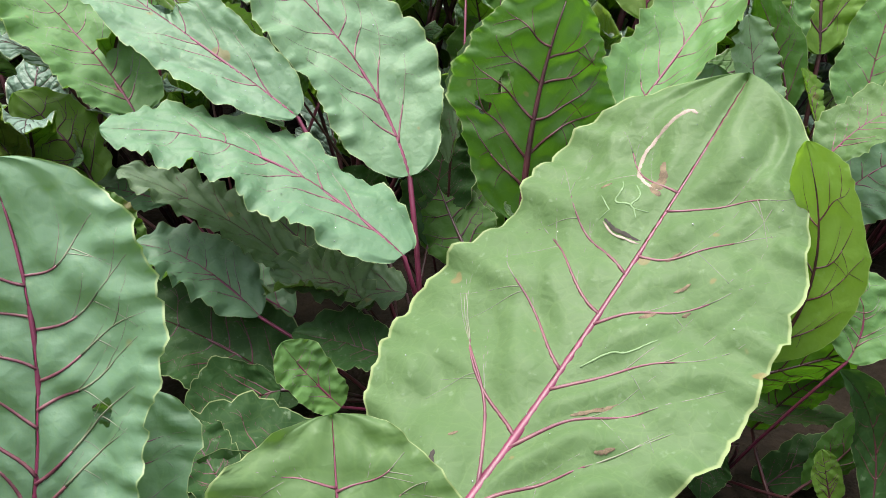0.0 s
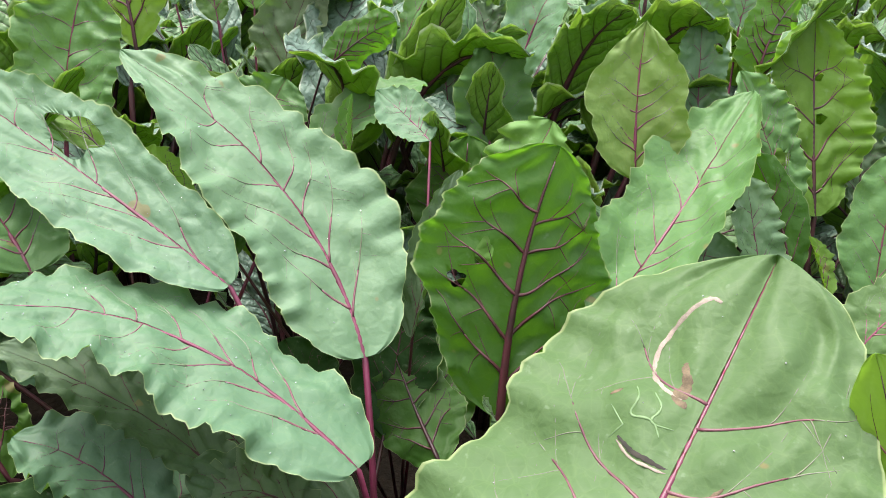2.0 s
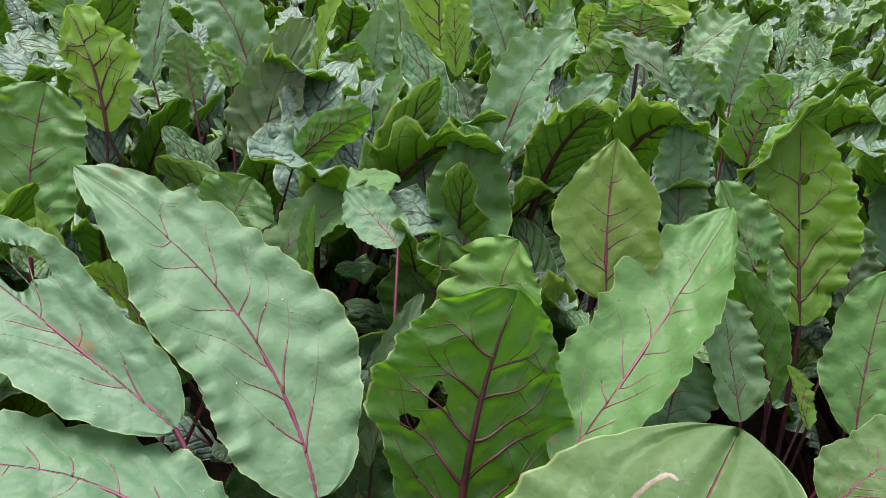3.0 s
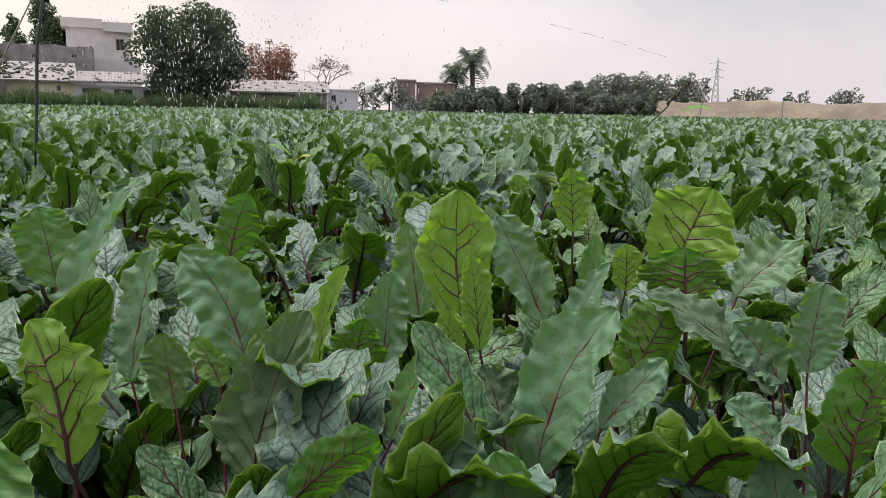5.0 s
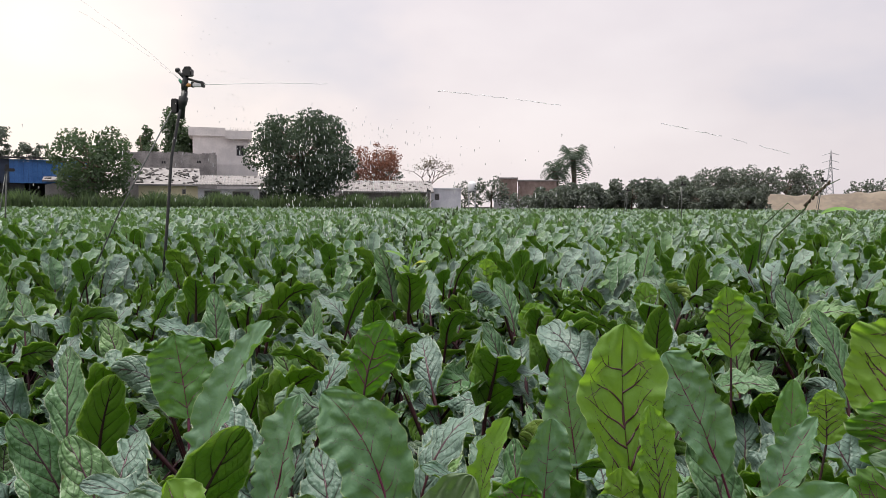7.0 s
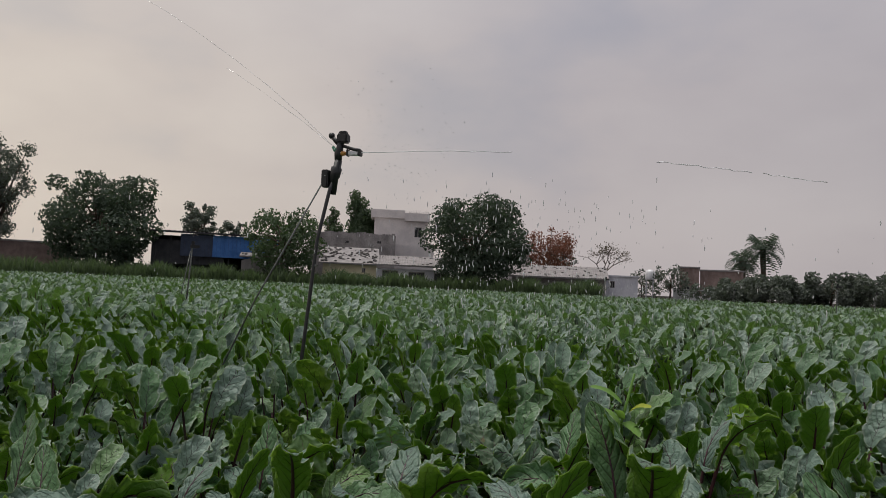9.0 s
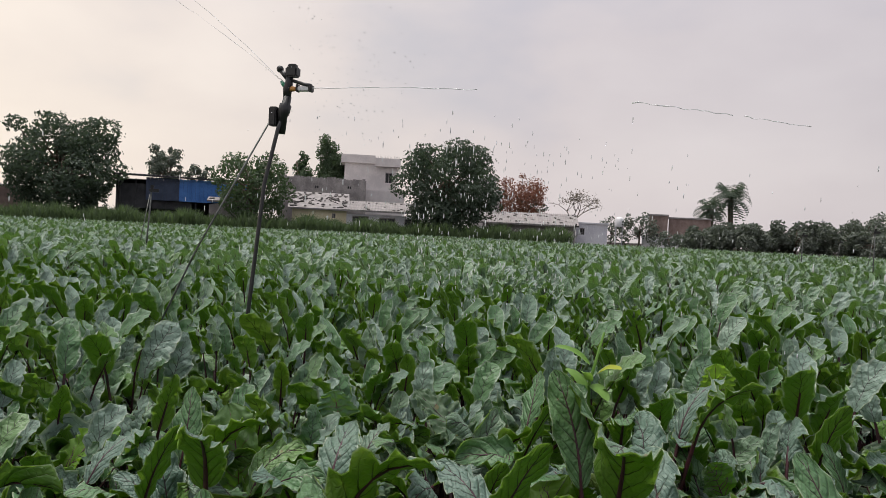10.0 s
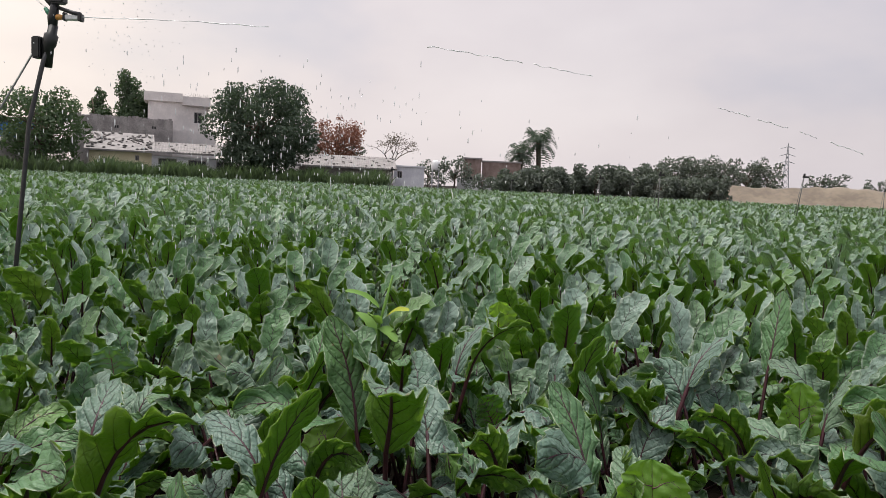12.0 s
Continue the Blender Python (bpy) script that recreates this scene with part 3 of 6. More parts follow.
def template(seed, upright, nv, nu, two=False):
    lf, foot = generic_leaf(seed, upright, 1.2 if nv < 5 else 1.5 if nv < 12 else 2.3, 1.2 if nv < 5 else 2.0 if nv < 12 else 3.0, 0.0 if nv < 12 else 0.006)
    lf.ruffle *= 1.9
    lf.crumple = max(0.055, lf.crumple * 1.4)
    verts, uvs, faces = [], [], []
    us = np.linspace(-1, 1, nu + 1)
    vs = np.linspace(0.03, 1, nv + 1)
    for v in vs:
        for u in us:
            verts.append(lf.point(u if abs(u) > 1e-6 else 1e-6, v))
            uvs.append(((u + 1) / 2, v))
    for i in range(nv):
        for j in range(nu):
            a = i * (nu + 1) + j
            faces.append((a, a + 1, a + nu + 2, a + nu + 1))
    slots = [0] * len(faces)
    if two:
        n = len(verts)
        verts = lower_side(verts, faces, lf)
        uvs += list(uvs)
        slots += [2] * len(faces)
        faces += [(q[0] + n, q[3] + n, q[2] + n, q[1] + n) for q in faces]
    # stalk: a narrow folded strip
    o = len(verts)
    for p, w in ((foot, 0.004), (lf.a, 0.003), (lf.frame_at(0.5)[0] - lf.frame_at(0.5)[3] * 0.002, 0.0016)):
        verts += [p + Vector((0, w, 0)), p + Vector((w, 0, 0)), p - Vector((0, w, 0))]
        uvs += [(0.5, 0.1)] * 3
    for i in range(2):
        for j in range(2):
            a = o + i * 3 + j
            faces.append((a, a + 1, a + 4, a + 3))
            slots.append(1)
    return np.array([tuple(v) for v in verts]), np.array(uvs), np.array(faces), np.array(slots)


def field_stuff(name, label, spots, leaves, nv, nu, seed, big=1.0, two=False, flat=False):
    """Many plants as one mesh: spots is an array of x, y."""
    g = np.random.default_rng(seed)
    temps = [template(300 + i, i < 3, nv, nu, two) for i in range(9)]
    V, U, F, S, off = [], [], [], [], 0
    n = len(spots) * leaves
    px = np.repeat(spots[:, 0], leaves)
    py = np.repeat(spots[:, 1], leaves)
    kind = g.integers(0, 9, n)
    yaw = g.uniform(0, 2 * np.pi, n)
    sc = np.repeat(g.uniform(0.84, 1.18, len(spots)), leaves) * g.uniform(0.68, 1.14, n) * big
    tx, ty = g.normal(0, 0.12, n), g.normal(0, 0.12, n)
    for k, (tv, tu, tf, ts) in enumerate(temps):
        s = kind == k
        m = int(s.sum())
        if not m:
            continue
        c, d = np.cos(yaw[s])[:, None], np.sin(yaw[s])[:, None]
        q = tv[None] * sc[s][:, None, None]
        x = q[..., 0] * c - q[..., 1] * d
        y = q[..., 0] * d + q[..., 1] * c
        z = q[..., 2]
        up = rise(py[s])[:, None]
        x, y = x + z * tx[s][:, None] + px[s][:, None], y + z * ty[s][:, None] + py[s][:, None]
        V.append(np.stack([x, y, z + up], -1).reshape(-1, 3))
        U.append(np.tile(tu, (m, 1)))
        f = tf[None] + (np.arange(m) * len(tv))[:, None, None] + off
        F.append(f.reshape(-1, 4))
        S.append(np.tile(ts, m))
        off += m * len(tv)
    V, U, F, S = np.concatenate(V), np.concatenate(U), np.concatenate(F), np.concatenate(S)
    me = bpy.data.meshes.new(name)
    me.vertices.add(len(V))
    V[:, 2] += SOIL_Z
    me.vertices.foreach_set("co", V.astype(np.float32).ravel())
    me.loops.add(F.size)
    me.loops.foreach_set("vertex_index", F.astype(np.int32).ravel())
    me.polygons.add(len(F))
    me.polygons.foreach_set("loop_start", (np.arange(len(F)) * 4).astype(np.int32))
    for mt in (M_TOPLEAF, M_DARKSTALK, M_UNDERLEAF) if two else (M_FARLEAF, M_DARKSTALK):
        me.materials.append(mt)
    me.update(calc_edges=True)
    me.polygons.foreach_set("material_index", S.astype(np.int32))
    me.polygons.foreach_set("use_smooth", np.full(len(F), not flat, dtype=bool))
    lay = me.uv_layers.new(name="UVMap")
    lay.data.foreach_set("uv", U[F.ravel()].astype(np.float32).ravel())
    me.validate()
    ob = new(name, me)
    return tagged(ob, label, "plants", kind="stuff")


def scatter(seed, y0, y1, step, lo, hi):
    """Jittered spots between two ranges ahead, within the bearings lo to hi (degrees, left is minus)."""
    g = np.random.default_rng(seed)
    ys = np.arange(y0, y1, step)
    out = []
    for y in ys:
        a, b = (y + 0.6) * math.tan(radians(lo)) - 0.5, (y + 0.6) * math.tan(radians(hi)) + 0.5
        xs = np.arange(a, b, step)
        out.append(np.stack([xs + g.uniform(-.4, .4, len(xs)) * step, y + g.uniform(-.4, .4, len(xs)) * step], -1))
    return np.concatenate(out)


LO, HI = -50, 41
FIELD_END = 66.0
random.seed(12)
near = scatter(5, -0.9, 3.4, 0.17, LO, HI)
# the first plants are set one by one further down: only low growth in their beds
hero_bed = (np.abs(near[:, 0] - 0.05) < 0.52) & (near[:, 1] < 1.0)
behind = ((near[:, 1] < -0.02) & (np.abs(near[:, 0]) < 0.6)) | ((near[:, 1] < 0.33) & (near[:, 0] < 0.12) & (near[:, 0] > -0.6))
bare = (near[:, 0] > 0.17) & (near[:, 1] < 0.30)
low = near[hero_bed & ~behind & ~bare]
near = near[~hero_bed & ~behind]
order = np.argsort(np.hypot(near[:, 0] * 0.8, near[:, 1] - 1.5))
for i, (x, y) in enumerate(low):
    beet_plant(float(x), float(y), 3000 + i, scale=random.uniform(0.48, 0.58) if y < 0.3 else random.uniform(0.78, 0.92) if y < 0.55 else random.uniform(1.04, 1.24), shady=True, count=13 if y < 0.55 else 17)
for i, (x, y) in enumerate(near[order[:200]]):
    beet_plant(float(x), float(y), 1000 + i, scale=random.uniform(0.92, 1.24))
field_stuff("beet_plants_near", "wavy green beet leaves with red veins beside the near plants", near[order[200:]], 15, 14, 4, 11, 0.94, two=True)
field_stuff("beet_plants_middle", "beet plants standing close together in the field", scatter(6, 3.4, 5.6, 0.165, LO, HI), 16, 8, 4, 12, 0.90, two=True)
field_stuff("beet_plants_behind", "crumpled beet plants standing close together behind the middle ones", scatter(16, 5.6, 9.5, 0.19, LO, HI), 15, 6, 4, 22, 0.94, flat=True)
field_stuff("beet_plants_beyond", "beet plants standing close together further out", scatter(7, 9.5, 24.0, 0.27, LO, HI), 13, 4, 2, 13, 1.0, flat=True)
field_stuff("beet_plants_far", "far beet plants merging into a green field", scatter(8, 24.0, FIELD_END, 0.46, LO, HI), 8, 2, 2, 14, 1.15, flat=True)
# the same crop beside and behind the near plants
side = np.random.default_rng(31)
around = np.stack([side.uniform(-9, 9, 6500), side.uniform(-7, 7, 6500)], -1)
beside = np.stack([side.uniform(-0.72, 0.72, 130), side.uniform(-1.4, 0.22, 130)], -1)
beside = beside[(beside[:, 1] < -0.66) | (np.abs(beside[:, 0]) > 0.36 + 0.6 * np.maximum(0, beside[:, 1] + 0.3))]
field_stuff("beet_plants_beside", "beet plants standing close beside the first ones", beside, 14, 12, 4, 16, 1.22, two=True)
open_way = (np.abs(around[:, 0]) < 1.0) & (around[:, 1] > -1.2)
inside = (around[:, 1] > -0.9) & (around[:, 0] > (around[:, 1] + 0.6) * math.tan(radians(LO)) - 0.55) & (around[:, 0] < (around[:, 1] + 0.6) * math.tan(radians(HI)) + 0.55)
field_stuff("beet_plants_around", "beet plants of the field standing close together", around[~open_way & ~inside], 9, 4, 2, 15, 1.15, flat=True)


# ---- the plants that stand nearest ----
plant = hero_plant(0.023, 0.196)
LEAF_LONG = hero_leaf(plant, (0.006, 0.261, 0.111), (-0.064, 0.345, 0.209), (-0.194, 0.409, 0.291), (-0.011, -0.625, 0.780), 0.115, "b", peak=0.4, waves=6)
LEAF_HOLED = hero_leaf(plant, (-0.087, 0.265, 0.161), (-0.200, 0.316, 0.223), (-0.318, 0.375, 0.274), (-0.011, -0.535, 0.845), 0.083, "b", ruffle=0.08, peak=0.45, fold=0.15, holes=((0.42, 0.57, 0.33, 0.075), ))
LEAF_WET = hero_leaf(plant, (0.005, 0.167, 0.088), (-0.113, 0.222, 0.145), (-0.227, 0.209, 0.167), (0.014, -0.118, 0.993), 0.096, "b", cup=-0.15, ruffle=0.13, peak=0.45, waves=6)
hero_leaf(plant, (0.101, 0.232, 0.084), (0.107, 0.253, 0.184), (0.127, 0.268, 0.271), (0.083, 0.991, -0.103), 0.130, "d", ruffle=0.05, peak=0.52, holes=((0.42, 0.56, 0.09, 0.045), (0.62, 0.45, 0.05, 0.025), ))
hero_leaf(plant, (0.166, 0.253, 0.145), (0.234, 0.310, 0.216), (0.307, 0.379, 0.299), (-0.466, -0.599, 0.651), 0.093, "g", ruffle=0.1, fold=0.35)
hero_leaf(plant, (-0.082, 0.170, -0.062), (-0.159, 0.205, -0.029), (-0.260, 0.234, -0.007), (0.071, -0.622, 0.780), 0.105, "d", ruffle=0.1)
hero_leaf(plant, (-0.079, 0.227, 0.026), (-0.155, 0.251, 0.073), (-0.243, 0.263, 0.109), (0.177, -0.179, 0.968), 0.059, "c", ruffle=0.22, waves=8)
hero_leaf(plant, (-0.069, 0.255, 0.024), (-0.109, 0.275, 0.056), (-0.153, 0.292, 0.084), (0.270, -0.448, 0.853), 0.066, "c", ruffle=0.15)
hero_leaf(plant, (-0.024, 0.194, 0.020), (-0.061, 0.198, 0.046), (-0.115, 0.208, 0.021), (-0.036, -0.182, 0.983), 0.056, "c", ruffle=0.35, fold=0.3, waves=8)
plant = hero_plant(-0.084, -0.088)
LEAF_MINED = hero_leaf(plant, (0.020, -0.074, 0.040), (0.130, 0.054, 0.118), (0.242, 0.181, 0.231), (-0.431, -0.462, 0.775), 0.225, "p", cup=-0.1, ruffle=0.07, peak=0.52, fold=0.02, waves=6, skew=-0.2)
hero_leaf(plant, (-0.150, -0.118, 0.095), (-0.141, -0.082, 0.178), (-0.159, -0.047, 0.256), (0.072, -0.566, 0.821), 0.111, "b", ruffle=0.06, holes=((0.53, 0.4, 0.07, 0.03), ))
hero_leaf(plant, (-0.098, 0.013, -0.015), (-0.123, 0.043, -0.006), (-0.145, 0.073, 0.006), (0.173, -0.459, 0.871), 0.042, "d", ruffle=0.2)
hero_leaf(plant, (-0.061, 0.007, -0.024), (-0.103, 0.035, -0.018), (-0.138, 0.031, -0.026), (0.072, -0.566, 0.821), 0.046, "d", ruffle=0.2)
hero_leaf(plant, (-0.117, -0.112, 0.087), (-0.110, -0.087, 0.121), (-0.107, -0.060, 0.148), (0.071, -0.466, 0.882), 0.059, "b")
plant = hero_plant(0.008, -0.268)
hero_leaf(plant, (0.003, -0.228, 0.192), (0.001, -0.209, 0.225), (-0.003, -0.184, 0.248), (-0.033, -0.587, 0.809), 0.066, "p", ruffle=0.1)
plant = hero_plant(-0.165, 0.347)
hero_leaf(plant, (-0.245, 0.259, 0.003), (-0.280, 0.273, 0.046), (-0.323, 0.281, 0.077), (-0.292, 0.909, -0.298), 0.077, "d", holes=((-0.55, 0.35, 0.25, 0.09), ))
hero_leaf(plant, (-0.311, 0.358, 0.050), (-0.344, 0.382, 0.090), (-0.394, 0.404, 0.126), (-0.292, 0.909, -0.298), 0.073, "y")
hero_leaf(plant, (-0.255, 0.353, 0.125), (-0.304, 0.394, 0.173), (-0.390, 0.446, 0.239), (0.275, -0.316, 0.908), 0.103, "g")
hero_leaf(plant, (-0.106, 0.282, -0.051), (-0.163, 0.299, -0.025), (-0.213, 0.310, -0.007), (0.072, -0.182, 0.981), 0.083, "b")
hero_leaf(plant, (-0.248, 0.383, 0.017), (-0.290, 0.390, 0.026), (-0.338, 0.393, 0.030), (0.072, -0.329, 0.942), 0.065, "b")
hero_leaf(plant, (-0.062, 0.469, 0.184), (-0.013, 0.505, 0.231), (0.054, 0.535, 0.262), (-0.364, -0.476, 0.801), 0.076, "g")
hero_leaf(plant, (-0.106, 0.476, 0.199), (-0.092, 0.489, 0.233), (-0.077, 0.500, 0.264), (-0.166, -0.703, 0.692), 0.073, "g")
hero_leaf(plant, (-0.216, 0.424, 0.204), (-0.254, 0.438, 0.233), (-0.300, 0.449, 0.248), (-0.317, -0.447, 0.836), 0.036, "y")
hero_leaf(plant, (-0.132, 0.353, 0.183), (-0.156, 0.383, 0.199), (-0.196, 0.411, 0.205), (0.057, 0.979, 0.196), 0.041, "y")
plant = hero_plant(0.001, 0.171)
hero_leaf(plant, (-0.042, 0.122, -0.024), (-0.067, 0.127, 0.003), (-0.087, 0.132, 0.030), (-0.241, -0.456, 0.857), 0.042, "g", ruffle=0.15)
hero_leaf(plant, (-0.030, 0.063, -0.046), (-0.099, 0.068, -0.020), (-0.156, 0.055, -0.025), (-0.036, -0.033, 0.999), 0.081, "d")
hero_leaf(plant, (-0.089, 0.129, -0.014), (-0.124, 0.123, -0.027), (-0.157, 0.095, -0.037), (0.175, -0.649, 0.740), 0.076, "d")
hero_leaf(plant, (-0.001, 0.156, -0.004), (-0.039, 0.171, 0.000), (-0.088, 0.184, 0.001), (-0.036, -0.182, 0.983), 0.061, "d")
hero_leaf(plant, (0.006, 0.200, 0.033), (-0.047, 0.209, 0.036), (-0.110, 0.221, 0.044), (-0.036, -0.182, 0.983), 0.057, "c", ruffle=0.25)
hero_leaf(plant, (-0.121, 0.208, 0.000), (-0.177, 0.235, 0.034), (-0.234, 0.249, 0.046), (0.072, -0.329, 0.942), 0.074, "b", ruffle=0.2)
hero_leaf(plant, (0.023, 0.280, 0.034), (0.032, 0.320, 0.086), (0.041, 0.360, 0.138), (-0.112, -0.705, 0.700), 0.069, "d", ruffle=0.2)
hero_leaf(plant, (-0.011, 0.261, 0.032), (-0.032, 0.295, 0.058), (-0.058, 0.330, 0.087), (-0.112, -0.705, 0.700), 0.058, "d", ruffle=0.2)
hero_leaf(plant, (0.067, 0.275, 0.033), (0.064, 0.311, 0.071), (0.055, 0.349, 0.112), (0.182, 0.983, -0.030), 0.055, "d", ruffle=0.2)
plant = hero_plant(0.266, 0.109)
hero_leaf(plant, (0.242, 0.059, 0.080), (0.263, 0.067, 0.145), (0.243, 0.084, 0.224), (0.522, 0.788, -0.325), 0.058, "y", ruffle=0.05, fold=0.3)
hero_leaf(plant, (0.248, 0.113, 0.015), (0.305, 0.113, 0.036), (0.390, 0.116, 0.065), (0.112, 0.993, 0.037), 0.063, "d")
hero_leaf(plant, (0.254, 0.119, -0.015), (0.307, 0.116, -0.017), (0.356, 0.114, -0.018), (-0.036, -0.033, 0.999), 0.031, "d", ruffle=0.2)
hero_leaf(plant, (0.323, 0.198, 0.164), (0.350, 0.203, 0.195), (0.390, 0.203, 0.216), (-0.136, -0.255, 0.957), 0.055, "p", ruffle=0.15)
hero_leaf(plant, (0.342, 0.211, 0.107), (0.366, 0.217, 0.140), (0.404, 0.219, 0.165), (0.173, -0.459, 0.871), 0.068, "b")
hero_leaf(plant, (0.318, 0.045, -0.041), (0.314, 0.056, -0.021), (0.310, 0.066, -0.004), (-0.033, -0.587, 0.809), 0.022, "y")
hero_leaf(plant, (0.327, 0.098, 0.051), (0.338, 0.114, 0.080), (0.325, 0.128, 0.104), (-0.241, -0.456, 0.857), 0.049, "g")
hero_leaf(plant, (0.291, 0.098, -0.089), (0.332, 0.112, -0.064), (0.368, 0.116, -0.055), (-0.036, -0.182, 0.983), 0.041, "d")
hero_leaf(plant, (0.264, 0.104, -0.040), (0.246, 0.096, -0.056), (0.235, 0.068, -0.064), (-0.036, -0.330, 0.943), 0.036, "d")
plant = hero_plant(0.299, 0.063)
hero_leaf(plant, (0.317, 0.008, -0.004), (0.317, 0.036, 0.044), (0.283, 0.040, 0.089), (-0.533, -0.543, 0.649), 0.031, "d", ruffle=0.2, fold=0.5)
hero_leaf(plant, (0.290, 0.126, -0.042), (0.311, 0.124, -0.004), (0.344, 0.121, 0.033), (0.121, 0.991, -0.057), 0.053, "d")
hero_leaf(plant, (0.312, 0.074, -0.050), (0.340, 0.080, -0.019), (0.371, 0.093, 0.025), (0.121, 0.991, -0.057), 0.038, "d")
plant = hero_plant(0.044, 0.313)
hero_leaf(plant, (0.065, 0.246, 0.034), (0.045, 0.284, 0.059), (0.028, 0.323, 0.086), (0.015, 0.979, -0.202), 0.073, "d", ruffle=0.15)
hero_leaf(plant, (0.124, 0.340, 0.136), (0.127, 0.356, 0.208), (0.143, 0.366, 0.268), (-0.316, -0.659, 0.682), 0.092, "g", ruffle=0.16, waves=7)
hero_leaf(plant, (0.041, 0.305, 0.106), (0.053, 0.326, 0.165), (0.073, 0.348, 0.229), (-0.703, -0.515, 0.491), 0.033, "c", ruffle=0.2, fold=0.6)
hero_leaf(plant, (0.054, 0.437, 0.229), (0.036, 0.464, 0.242), (0.006, 0.494, 0.260), (-0.274, -0.585, 0.763), 0.047, "b")
hero_leaf(plant, (-0.013, 0.393, 0.194), (-0.014, 0.408, 0.234), (-0.014, 0.421, 0.269), (-0.768, -0.522, 0.371), 0.024, "d", fold=0.7)
hero_leaf(plant, (-0.097, 0.338, 0.153), (-0.114, 0.339, 0.180), (-0.131, 0.336, 0.195), (0.429, -0.575, 0.697), 0.044, "c", ruffle=0.3)
plant = hero_plant(0.339, 0.323)
hero_leaf(plant, (0.213, 0.355, 0.228), (0.208, 0.369, 0.288), (0.210, 0.384, 0.347), (-0.008, -0.742, 0.671), 0.082, "s", ruffle=0.04, peak=0.42, waves=4)
hero_leaf(plant, (0.302, 0.459, 0.245), (0.299, 0.473, 0.296), (0.297, 0.486, 0.345), (-0.112, -0.655, 0.747), 0.053, "b", holes=((0.7, 0.75, 0.15, 0.05), ))
hero_leaf(plant, (0.319, 0.314, 0.151), (0.309, 0.332, 0.195), (0.300, 0.349, 0.237), (0.097, -0.690, 0.717), 0.051, "b")
hero_leaf(plant, (0.351, 0.334, 0.157), (0.337, 0.355, 0.207), (0.315, 0.373, 0.249), (0.387, 0.922, 0.006), 0.043, "d", fold=0.3)
hero_leaf(plant, (0.358, 0.292, 0.161), (0.350, 0.301, 0.182), (0.340, 0.310, 0.203), (0.321, -0.707, 0.630), 0.024, "y", fold=0.4)
hero_leaf(plant, (0.405, 0.303, 0.147), (0.412, 0.326, 0.208), (0.425, 0.347, 0.267), (-0.311, -0.707, 0.635), 0.064, "g")
hero_leaf(plant, (0.453, 0.421, 0.188), (0.454, 0.437, 0.231), (0.455, 0.454, 0.274), (-0.112, -0.600, 0.793), 0.043, "c", ruffle=0.35, fold=0.4, waves=7)
hero_leaf(plant, (0.260, 0.313, 0.131), (0.267, 0.324, 0.164), (0.276, 0.336, 0.196), (-0.011, -0.709, 0.705), 0.062, "b")
plant = hero_plant(0.123, 0.558)
hero_leaf(plant, (0.087, 0.449, 0.101), (0.091, 0.463, 0.167), (0.092, 0.475, 0.228), (0.083, 0.991, -0.103), 0.103, "d")
hero_leaf(plant, (0.113, 0.506, 0.175), (0.121, 0.528, 0.249), (0.111, 0.548, 0.314), (-0.112, -0.655, 0.747), 0.076, "g")
hero_leaf(plant, (0.088, 0.581, 0.196), (0.078, 0.601, 0.260), (0.066, 0.620, 0.319), (-0.112, -0.655, 0.747), 0.073, "b")
hero_leaf(plant, (0.160, 0.634, 0.251), (0.183, 0.647, 0.335), (0.231, 0.658, 0.398), (-0.400, -0.780, 0.481), 0.074, "b", ruffle=0.06, fold=0.3)
hero_leaf(plant, (0.214, 0.629, 0.298), (0.242, 0.633, 0.330), (0.271, 0.637, 0.359), (-0.352, -0.600, 0.719), 0.037, "b")
hero_leaf(plant, (0.137, 0.653, 0.236), (0.130, 0.673, 0.292), (0.114, 0.691, 0.334), (0.058, -0.751, 0.657), 0.062, "c", ruffle=0.25, waves=8)
plant = hero_plant(-0.125, 0.661)
hero_leaf(plant, (-0.049, 0.567, 0.261), (-0.013, 0.565, 0.296), (0.022, 0.564, 0.317), (0.356, 0.910, 0.212), 0.043, "d", fold=0.2)
hero_leaf(plant, (-0.245, 0.625, 0.265), (-0.259, 0.636, 0.331), (-0.287, 0.656, 0.385), (0.241, 0.969, 0.051), 0.078, "y", ruffle=0.06)
hero_leaf(plant, (-0.229, 0.731, 0.302), (-0.220, 0.742, 0.370), (-0.204, 0.751, 0.433), (-0.347, -0.831, 0.435), 0.055, "b", fold=0.2)
hero_leaf(plant, (-0.098, 0.663, 0.228), (-0.085, 0.674, 0.301), (-0.046, 0.686, 0.387), (-0.406, -0.802, 0.438), 0.077, "c", ruffle=0.16, fold=0.25, waves=7)
hero_leaf(plant, (-0.045, 0.735, 0.311), (-0.038, 0.743, 0.366), (-0.016, 0.751, 0.417), (-0.546, -0.727, 0.416), 0.031, "y", fold=0.4)
hero_leaf(plant, (0.030, 0.654, 0.275), (0.046, 0.661, 0.318), (0.070, 0.667, 0.363), (-0.588, -0.682, 0.434), 0.030, "g", fold=0.4)
hero_leaf(plant, (-0.173, 0.687, 0.292), (-0.180, 0.693, 0.328), (-0.185, 0.699, 0.362), (-0.048, -0.796, 0.603), 0.044, "p", ruffle=0.15)
hero_leaf(plant, (-0.136, 0.708, 0.306), (-0.147, 0.712, 0.330), (-0.164, 0.716, 0.350), (0.272, -0.781, 0.562), 0.029, "g", fold=0.3)
plant = hero_plant(-0.277, 0.473)
hero_leaf(plant, (-0.277, 0.501, 0.192), (-0.278, 0.527, 0.262), (-0.269, 0.551, 0.326), (0.092, -0.738, 0.669), 0.099, "g", ruffle=0.07)
